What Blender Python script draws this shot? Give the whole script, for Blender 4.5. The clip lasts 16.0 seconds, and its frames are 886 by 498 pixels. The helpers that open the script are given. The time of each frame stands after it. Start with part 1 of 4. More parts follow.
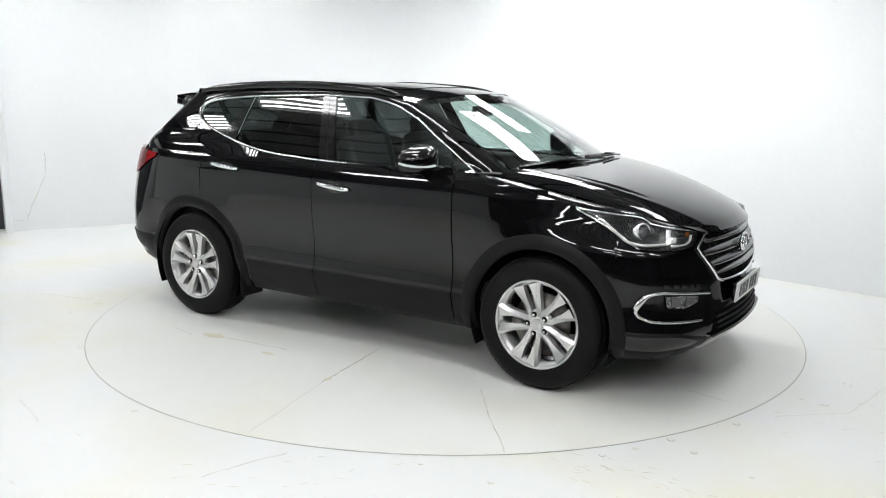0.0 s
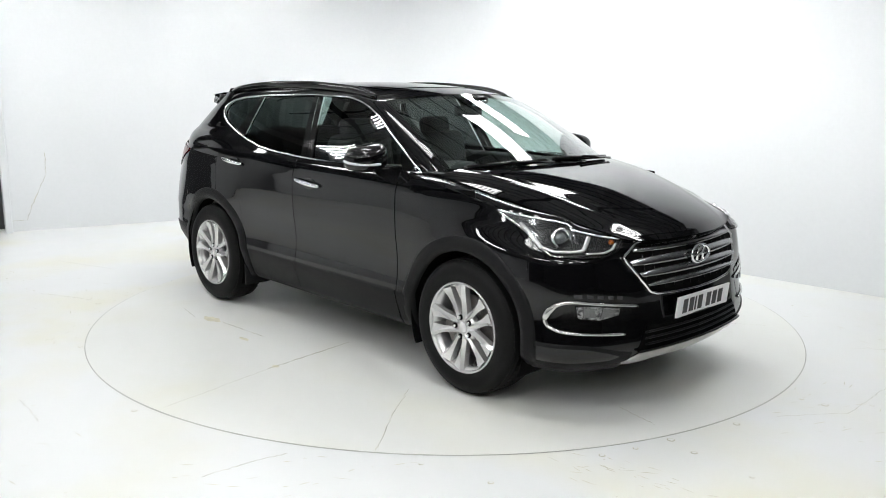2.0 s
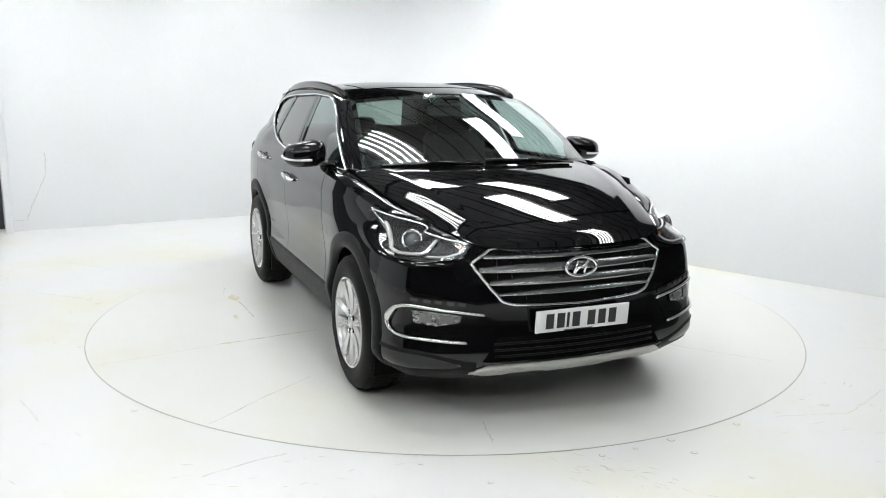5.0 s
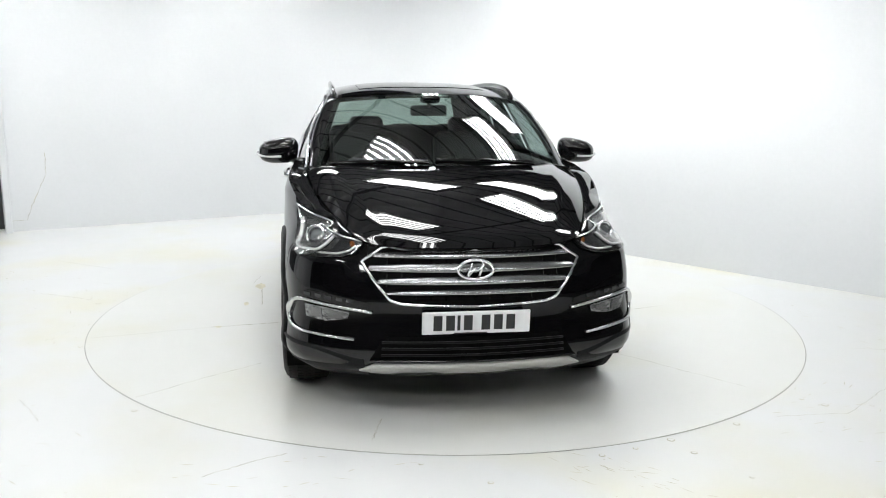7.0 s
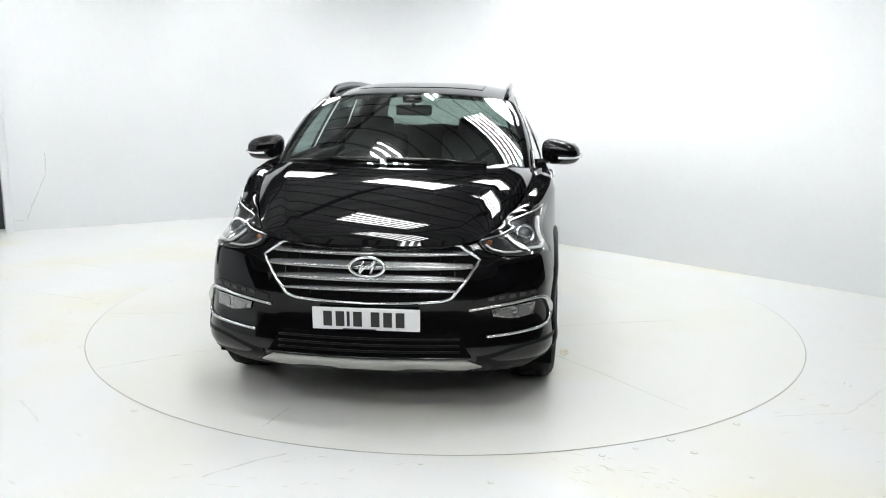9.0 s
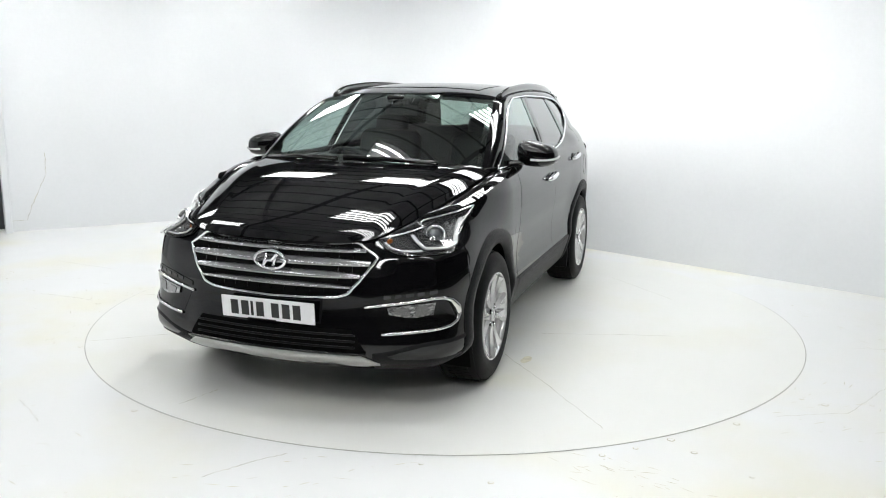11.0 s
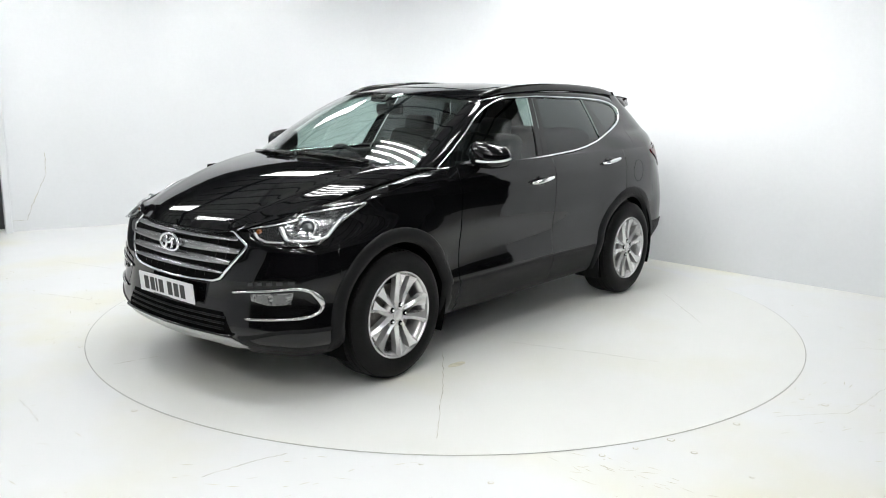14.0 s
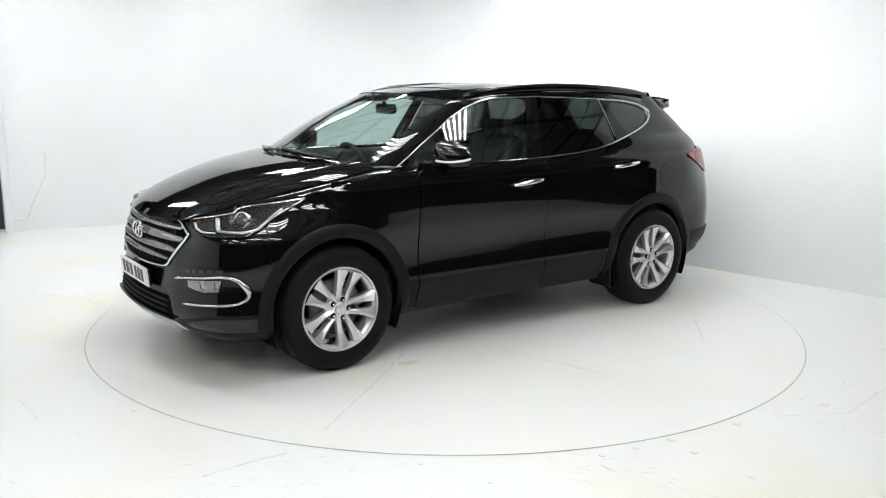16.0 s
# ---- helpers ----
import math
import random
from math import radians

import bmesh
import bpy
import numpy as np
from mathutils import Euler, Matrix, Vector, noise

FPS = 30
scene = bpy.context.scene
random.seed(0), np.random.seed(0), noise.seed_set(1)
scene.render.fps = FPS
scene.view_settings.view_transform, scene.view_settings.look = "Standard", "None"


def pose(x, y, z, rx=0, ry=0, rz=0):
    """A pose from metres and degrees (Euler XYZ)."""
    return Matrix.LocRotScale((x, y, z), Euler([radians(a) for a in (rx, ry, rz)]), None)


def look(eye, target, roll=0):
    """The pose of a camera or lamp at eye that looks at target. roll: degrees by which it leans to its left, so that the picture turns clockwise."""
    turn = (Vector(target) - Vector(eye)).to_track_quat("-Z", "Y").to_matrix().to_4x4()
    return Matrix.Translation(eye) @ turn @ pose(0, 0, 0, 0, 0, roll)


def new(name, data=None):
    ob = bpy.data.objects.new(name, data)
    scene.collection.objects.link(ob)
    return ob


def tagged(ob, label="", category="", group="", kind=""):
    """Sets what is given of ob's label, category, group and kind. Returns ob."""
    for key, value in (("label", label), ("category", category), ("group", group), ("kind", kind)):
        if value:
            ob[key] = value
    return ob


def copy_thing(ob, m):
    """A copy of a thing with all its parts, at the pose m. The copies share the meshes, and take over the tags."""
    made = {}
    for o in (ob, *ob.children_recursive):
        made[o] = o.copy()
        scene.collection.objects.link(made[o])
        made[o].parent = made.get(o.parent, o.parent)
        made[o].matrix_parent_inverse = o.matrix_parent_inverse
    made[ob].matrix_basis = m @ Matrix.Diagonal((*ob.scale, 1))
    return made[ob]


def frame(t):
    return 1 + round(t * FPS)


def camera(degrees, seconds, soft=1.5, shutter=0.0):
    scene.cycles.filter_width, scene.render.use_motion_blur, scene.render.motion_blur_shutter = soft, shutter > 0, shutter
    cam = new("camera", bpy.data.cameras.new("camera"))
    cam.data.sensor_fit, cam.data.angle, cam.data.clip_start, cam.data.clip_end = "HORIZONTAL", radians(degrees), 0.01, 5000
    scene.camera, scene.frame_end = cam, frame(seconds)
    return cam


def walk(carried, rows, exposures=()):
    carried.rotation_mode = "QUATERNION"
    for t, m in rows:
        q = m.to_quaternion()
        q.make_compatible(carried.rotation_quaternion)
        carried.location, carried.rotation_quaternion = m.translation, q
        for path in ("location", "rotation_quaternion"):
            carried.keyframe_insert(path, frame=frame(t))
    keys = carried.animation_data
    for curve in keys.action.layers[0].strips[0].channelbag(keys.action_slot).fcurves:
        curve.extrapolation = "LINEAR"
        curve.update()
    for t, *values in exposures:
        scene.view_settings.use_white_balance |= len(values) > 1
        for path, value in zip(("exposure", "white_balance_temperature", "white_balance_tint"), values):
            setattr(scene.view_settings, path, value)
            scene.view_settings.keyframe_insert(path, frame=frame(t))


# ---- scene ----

# The camera stands still before a turntable.
EYE = (0.0, -5.995, 1.648)
AIM = (-0.0036, -5.0136, 1.4551)
cam = camera(55.83, 16.0, soft=1.0)
walk(cam, [(0.0, look(EYE, AIM, 0.60)), (16.0, look(EYE, AIM, 0.60))])

TURNS = [(0.0, -32.35), (2.0, -46.25), (4.0, -60.15), (6.0, -74.15), (8.0, -88.10), (10.0, -101.95), (12.0, -115.80), (14.0, -129.70), (16.0, -143.55)]
AXIS = (0.065, 0.189)  # the turntable's axis in the car's own plan
TABLE_R = 2.46
LIFT = 0.0035

# ---------------------------------------------------------------- light
world = bpy.data.worlds.new("world")
scene.world = world
world.use_nodes = True
world.node_tree.nodes["Background"].inputs[0].default_value = (0.75, 0.85, 1.0, 1)
world.node_tree.nodes["Background"].inputs[1].default_value = 0.05
scene.view_settings.exposure = 0.0
TUBE_POWER = 31.5


# ---------------------------------------------------------------- materials
def mat(name, color, rough=0.5, metal=0.0, coat=0.0, spec=0.5, grain=0.0, grain_scale=60.0, stain=0.0, stain_scale=3.0,
        bump=0.0, bump_scale=200.0, coat_rough=0.03):
    m = bpy.data.materials.new(name)
    m.use_nodes = True
    nt = m.node_tree
    b = nt.nodes["Principled BSDF"]
    b.inputs["Base Color"].default_value = (*color, 1)
    b.inputs["Roughness"].default_value = rough
    b.inputs["Metallic"].default_value = metal
    b.inputs["Coat Weight"].default_value = coat
    b.inputs["Coat Roughness"].default_value = coat_rough
    b.inputs["Specular IOR Level"].default_value = spec
    tc = nt.nodes.new("ShaderNodeTexCoord")
    if grain or stain:
        last = None
        for amount, scale, detail in ((grain, grain_scale, 6), (stain, stain_scale, 8)):
            if not amount:
                continue
            n = nt.nodes.new("ShaderNodeTexNoise")
            n.inputs["Scale"].default_value = scale
            n.inputs["Detail"].default_value = detail
            nt.links.new(tc.outputs["Object"], n.inputs["Vector"])
            r = nt.nodes.new("ShaderNodeMapRange")
            r.inputs["From Min"].default_value, r.inputs["From Max"].default_value = 0.3, 0.7
            r.inputs["To Min"].default_value, r.inputs["To Max"].default_value = 1 - amount, 1 + amount * 0.4
            nt.links.new(n.outputs["Fac"], r.inputs["Value"])
            mul = nt.nodes.new("ShaderNodeVectorMath")
            mul.operation = "SCALE"
            if last is None:
                mul.inputs[0].default_value = color
            else:
                nt.links.new(last.outputs[0], mul.inputs[0])
            nt.links.new(r.outputs[0], mul.inputs["Scale"])
            last = mul
        nt.links.new(last.outputs[0], b.inputs["Base Color"])
    if bump:
        n = nt.nodes.new("ShaderNodeTexNoise")
        n.inputs["Scale"].default_value = bump_scale
        n.inputs["Detail"].default_value = 4
        nt.links.new(tc.outputs["Object"], n.inputs["Vector"])
        bp = nt.nodes.new("ShaderNodeBump")
        bp.inputs["Strength"].default_value = bump
        bp.inputs["Distance"].default_value = 0.01
        nt.links.new(n.outputs["Fac"], bp.inputs["Height"])
        nt.links.new(bp.outputs[0], b.inputs["Normal"])
    return m


def glass(name, tint, gloss=1.0, rough=0.0, least=0.075):
    """Thin sheet glass: what lies behind shows in its tint, and the surface mirrors by Fresnel."""
    m = bpy.data.materials.new(name)
    m.use_nodes = True
    nt = m.node_tree
    nt.nodes.remove(nt.nodes["Principled BSDF"])
    t = nt.nodes.new("ShaderNodeBsdfTransparent")
    t.inputs[0].default_value = (*tint, 1)
    g = nt.nodes.new("ShaderNodeBsdfGlossy")
    g.inputs["Roughness"].default_value = rough
    g.inputs[0].default_value = (gloss, gloss, gloss, 1)
    lw = nt.nodes.new("ShaderNodeLayerWeight")
    lw.inputs[0].default_value = 0.5
    pw = nt.nodes.new("ShaderNodeMath")
    pw.operation = "POWER"
    pw.inputs[1].default_value = 4.5
    nt.links.new(lw.outputs["Facing"], pw.inputs[0])
    f = nt.nodes.new("ShaderNodeMapRange")
    f.inputs["To Min"].default_value, f.inputs["To Max"].default_value = least, 1.0
    nt.links.new(pw.outputs[0], f.inputs["Value"])
    mix = nt.nodes.new("ShaderNodeMixShader")
    nt.links.new(f.outputs[0], mix.inputs[0])
    nt.links.new(t.outputs[0], mix.inputs[1])
    nt.links.new(g.outputs[0], mix.inputs[2])
    nt.links.new(mix.outputs[0], nt.nodes["Material Output"].inputs[0])
    return m


def glow(name, color, strength):
    m = bpy.data.materials.new(name)
    m.use_nodes = True
    b = m.node_tree.nodes["Principled BSDF"]
    b.inputs["Base Color"].default_value = (*color, 1)
    b.inputs["Emission Color"].default_value = (*color, 1)
    b.inputs["Emission Strength"].default_value = strength
    return m


def painted_floor(name, color, tint):
    """White floor paint: faint cloudy wear and yellowish worn areas, with fine scuffs."""
    m = bpy.data.materials.new(name)
    m.use_nodes = True
    nt = m.node_tree
    b = nt.nodes["Principled BSDF"]
    b.inputs["Roughness"].default_value = 0.32
    b.inputs["Specular IOR Level"].default_value = 0.4
    tc = nt.nodes.new("ShaderNodeTexCoord")

    def noise_ramp(scale, lo, hi, detail=8.0):
        n = nt.nodes.new("ShaderNodeTexNoise")
        n.inputs["Scale"].default_value = scale
        n.inputs["Detail"].default_value = detail
        nt.links.new(tc.outputs["Object"], n.inputs["Vector"])
        r = nt.nodes.new("ShaderNodeMapRange")
        r.inputs["From Min"].default_value, r.inputs["From Max"].default_value = lo, hi
        nt.links.new(n.outputs["Fac"], r.inputs["Value"])
        return r.outputs[0]

    def blend(fac, a, c):
        x = nt.nodes.new("ShaderNodeMix")
        x.data_type = "RGBA"
        nt.links.new(fac, x.inputs["Factor"])
        for s, v in ((x.inputs[6], a), (x.inputs[7], c)):
            if isinstance(v, tuple):
                s.default_value = (*v, 1)
            else:
                nt.links.new(v, s)
        return x.outputs[2]

    c = blend(noise_ramp(0.9, 0.46, 0.70), color, tint)
    c = blend(noise_ramp(0.55, 0.35, 0.75, 4), c, tuple(v * 0.97 for v in color))
    nt.links.new(c, b.inputs["Base Color"])
    r = nt.nodes.new("ShaderNodeMapRange")
    n = nt.nodes.new("ShaderNodeTexNoise")
    n.inputs["Scale"].default_value = 5
    n.inputs["Detail"].default_value = 8
    nt.links.new(tc.outputs["Object"], n.inputs["Vector"])
    r.inputs["To Min"].default_value, r.inputs["To Max"].default_value = 0.27, 0.52
    nt.links.new(n.outputs["Fac"], r.inputs["Value"])
    nt.links.new(r.outputs[0], b.inputs["Roughness"])
    return m


PAINT = mat("black_paint", (0.0035, 0.0035, 0.004), 0.035, 0.0, 0.0, 0.5, bump=0.004, bump_scale=35)
CLAD = mat("textured_black_plastic", (0.007, 0.007, 0.0075), 0.45, spec=0.16, grain=0.2, grain_scale=500, bump=0.15, bump_scale=900)
# Near-black for hollows and openings: their shade is put into the colour.
DARK = mat("dark_void", (0.004, 0.004, 0.004), 0.8, spec=0.04)
TRIM = mat("gloss_black_plastic", (0.005, 0.005, 0.005), 0.08, spec=0.5)
CHROME = mat("chrome", (0.82, 0.83, 0.84), 0.07, 1.0, bump=0.02, bump_scale=8)
SATIN = mat("satin_chrome", (0.32, 0.32, 0.325), 0.27, 1.0, grain=0.1, grain_scale=300)
SKID = mat("silver_plastic", (0.56, 0.56, 0.54), 0.40, 0.7, grain=0.08, grain_scale=200)
ALLOY = mat("silver_alloy", (0.74, 0.74, 0.74), 0.24, 0.65, coat=0.3, grain=0.06, grain_scale=150)
STEEL = mat("brake_steel", (0.18, 0.17, 0.16), 0.45, 1.0, grain=0.3, grain_scale=40)
RUBBER = mat("tyre_rubber", (0.006, 0.006, 0.006), 0.55, spec=0.14, grain=0.25, grain_scale=120, bump=0.1, bump_scale=300)
WS_GLASS = glass("green_tinted_glass", (0.72, 0.83, 0.79))
SIDE_GLASS = glass("light_green_glass", (0.60, 0.71, 0.68))
REAR_GLASS = glass("dark_green_glass", (0.36, 0.43, 0.40))
PRIVACY = glass("privacy_glass", (0.075, 0.085, 0.085), least=0.05)
CLEAR = glass("clear_lens", (0.93, 0.94, 0.94), least=0.045)
RED = mat("red_lens", (0.30, 0.006, 0.009), 0.2, spec=0.3, coat=0.1, grain=0.15, grain_scale=60)
AMBER = mat("amber_lens", (0.22, 0.06, 0.01), 0.2, coat=0.6)
LENS = mat("projector_lens", (0.10, 0.11, 0.115), 0.04, 0.3, coat=1.0)
LED = mat("small_clear_lens", (0.03, 0.03, 0.032), 0.12, coat=0.6)
LAMPBACK = mat("dark_chrome", (0.040, 0.040, 0.042), 0.26, 0.6, grain=0.2, grain_scale=40)
FOGLENS = mat("fog_reflector_glass", (0.45, 0.46, 0.46), 0.14, 0.85, grain=0.55, grain_scale=45, bump=0.5, bump_scale=40)
BRACKET = mat("bright_satin_chrome", (0.62, 0.62, 0.61), 0.22, 1.0)
WHITE_LENS = mat("milky_lens", (0.7, 0.71, 0.72), 0.2, coat=0.6)
SEAT = mat("black_leather", (0.012, 0.012, 0.013), 0.5, grain=0.2, grain_scale=80, bump=0.15, bump_scale=150)
DASH = mat("dark_dash_plastic", (0.02, 0.021, 0.022), 0.6, grain=0.2, grain_scale=300)
LINING = mat("pale_grey_headlining", (0.35, 0.35, 0.34), 0.9, grain=0.08, grain_scale=200)
PLATE = mat("white_reflective_plate", (0.78, 0.78, 0.79), 0.35, grain=0.03, grain_scale=40)
INK = mat("black_plate_ink", (0.01, 0.01, 0.01), 0.4)
FLOORM = painted_floor("white_floor_paint", (0.80, 0.81, 0.81), (0.785, 0.765, 0.62))
TABLEM = painted_floor("white_turntable_paint", (0.80, 0.807, 0.782), (0.765, 0.755, 0.645))
GAPM = mat("painted_gap_dark", (0.46, 0.45, 0.42), 0.9, stain=0.45, stain_scale=1.3)
CRACKM = mat("crack_grime", (0.50, 0.47, 0.38), 0.9, stain=0.5, stain_scale=12)
SCUFFM = mat("scuffed_paint", (0.66, 0.63, 0.53), 0.8, stain=0.2, stain_scale=8)
RUSTM = mat("rust_stain", (0.75, 0.72, 0.58), 0.6, stain=0.2, stain_scale=25)
WALLM = mat("white_wall_paint", (0.765, 0.78, 0.795), 0.55, stain=0.03, stain_scale=0.8, grain=0.015, grain_scale=30, bump=0.02, bump_scale=6)
DARKWALL = mat("dark_grey_cladding", (0.06, 0.06, 0.065), 0.7, stain=0.2, stain_scale=1.5)
ROOFM = mat("grey_roof_sheet", (0.60, 0.60, 0.60), 0.6, stain=0.25, stain_scale=1.2)
TRAY = mat("grey_tray", (0.10, 0.10, 0.10), 0.5, stain=0.1, stain_scale=6)
HALLFLOOR = mat("unseen_dark_floor", (0.09, 0.09, 0.088), 0.6, stain=0.3, stain_scale=1.0, grain=0.15, grain_scale=40)
HOUSING = mat("white_enamel", (0.75, 0.75, 0.74), 0.4, stain=0.05, stain_scale=6)
TUBE = glow("fluorescent_tube", (0.972, 0.985, 0.984), TUBE_POWER)


# ---------------------------------------------------------------- mesh helpers
def part(name, bm, material, parent=None, label="", smooth=True):
    me = bpy.data.meshes.new(name)
    bm.to_mesh(me)
    bm.free()
    me.materials.append(material)
    if smooth:
        me.polygons.foreach_set("use_smooth", [True] * len(me.polygons))
    ob = new(name, me)
    if parent is not None:
        ob.parent = parent
    if label:
        tagged(ob, label)
    return ob


def add_grid(bm, rows, flip=False, close=False):
    """Quads over rows of points."""
    vs = [[bm.verts.new(p) for p in r] for r in rows]
    n = len(vs)
    for i in range(n if close else n - 1):
        a, b = vs[i], vs[(i + 1) % n]
        for j in range(len(a) - 1):
            q = (a[j], b[j], b[j + 1], a[j + 1])
            bm.faces.new(tuple(reversed(q)) if flip else q)
    return vs


def mir(rows):
    return [[(p[0], -p[1], p[2]) for p in r] for r in rows]


def grids(*many):
    bm = bmesh.new()
    for rows in many:
        add_grid(bm, rows)
    bmesh.ops.recalc_face_normals(bm, faces=bm.faces[:])
    return bm


def add_box(bm, c, s, bevel=0.0, m=None, segments=2):
    r = bmesh.ops.create_cube(bm, size=1.0)
    vs = r["verts"]
    bmesh.ops.scale(bm, vec=s, verts=vs)
    if bevel:
        es = list({e for v in vs for e in v.link_edges})
        out = bmesh.ops.bevel(bm, geom=es, offset=bevel, segments=segments, affect="EDGES", profile=0.5)
        vs = list({v for f in out["faces"] for v in f.verts} | {v for v in vs if v.is_valid})
    if m is not None:
        bmesh.ops.transform(bm, matrix=m, verts=vs)
    bmesh.ops.translate(bm, vec=c, verts=vs)
    return vs


def box(c, s, bevel=0.0, m=None, segments=2):
    bm = bmesh.new()
    add_box(bm, c, s, bevel, m, segments)
    return bm


def spline(pts, n):
    """n points along a Catmull-Rom curve through pts, even in length."""
    p = np.array(pts, float)
    ext = np.vstack([2 * p[0] - p[1], p, 2 * p[-1] - p[-2]])
    out = []
    for i in range(1, len(ext) - 2):
        a, b, c, d = ext[i - 1:i + 3]
        for k in range(24):
            t = k / 24
            out.append(0.5 * (2 * b + (c - a) * t + (2 * a - 5 * b + 4 * c - d) * t * t + (3 * b - a - 3 * c + d) * t ** 3))
    out.append(p[-1])
    return resample(np.array(out), n)


def resample(p, n):
    p = np.array(p, float)
    s = np.concatenate([[0], np.cumsum(np.linalg.norm(np.diff(p, axis=0), axis=1))])
    q = np.linspace(0, s[-1], n)
    return np.stack([np.interp(q, s, p[:, k]) for k in range(p.shape[1])], 1)


def add_tube(bm, pts, r, sides=8, flat=1.0, caps=True, axis=(0, 0, 1)):
    """A round or flattened bar along pts. flat squeezes it along the given axis' direction."""
    pts = [Vector(p) for p in pts]
    rings = []
    for i, p in enumerate(pts):
        d = (pts[min(i + 1, len(pts) - 1)] - pts[max(i - 1, 0)]).normalized()
        up = Vector(axis)
        side = d.cross(up)
        if side.length < 1e-4:
            side = d.cross(Vector((1, 0, 0)))
        side.normalize()
        up = side.cross(d).normalized()
        rr = r[i] if isinstance(r, (list, tuple)) else r
        rings.append([p + side * math.cos(a) * rr + up * math.sin(a) * rr * flat for a in (2 * math.pi * k / sides for k in range(sides))])
    vs = [[bm.verts.new(p) for p in ring] for ring in rings]
    for a, b in zip(vs, vs[1:]):
        for k in range(sides):
            bm.faces.new((a[k], a[(k + 1) % sides], b[(k + 1) % sides], b[k]))
    if caps:
        bm.faces.new(list(reversed(vs[0])))
        bm.faces.new(vs[-1])


def tube(pts, r, sides=8, flat=1.0, axis=(0, 0, 1)):
    bm = bmesh.new()
    add_tube(bm, pts, r, sides, flat, True, axis)
    bmesh.ops.recalc_face_normals(bm, faces=bm.faces[:])
    return bm


def lathe(profile, sides, close=True):
    """Profile of (radius, y) turned about the y axis."""
    bm = bmesh.new()
    rows = [[(r * math.cos(a), y, r * math.sin(a)) for r, y in profile] for a in (2 * math.pi * k / sides for k in range(sides))]
    add_grid(bm, rows, close=True)
    bmesh.ops.remove_doubles(bm, verts=bm.verts[:], dist=1e-5)
    bmesh.ops.recalc_face_normals(bm, faces=bm.faces[:])
    return bm


def smooth01(a, b, x):
    t = min(max((x - a) / (b - a), 0.0), 1.0)
    return t * t * (3 - 2 * t)


# ---------------------------------------------------------------- room
def offset_wall(line, height, thick, side):
    """A wall with thickness along a plan line; side is the way of its back."""
    bm = bmesh.new()
    p = np.array(line, float)
    d = np.gradient(p, axis=0)
    n = np.stack([-d[:, 1], d[:, 0]], 1)
    n /= np.linalg.norm(n, axis=1)[:, None]
    q = p + n * thick * side
    rows = [[(*a, 0), (*a, height), (*b, height), (*b, 0), (*a, 0)] for a, b in zip(p, q)]
    add_grid(bm, rows)
    bmesh.ops.recalc_face_normals(bm, faces=bm.faces[:])
    return bm


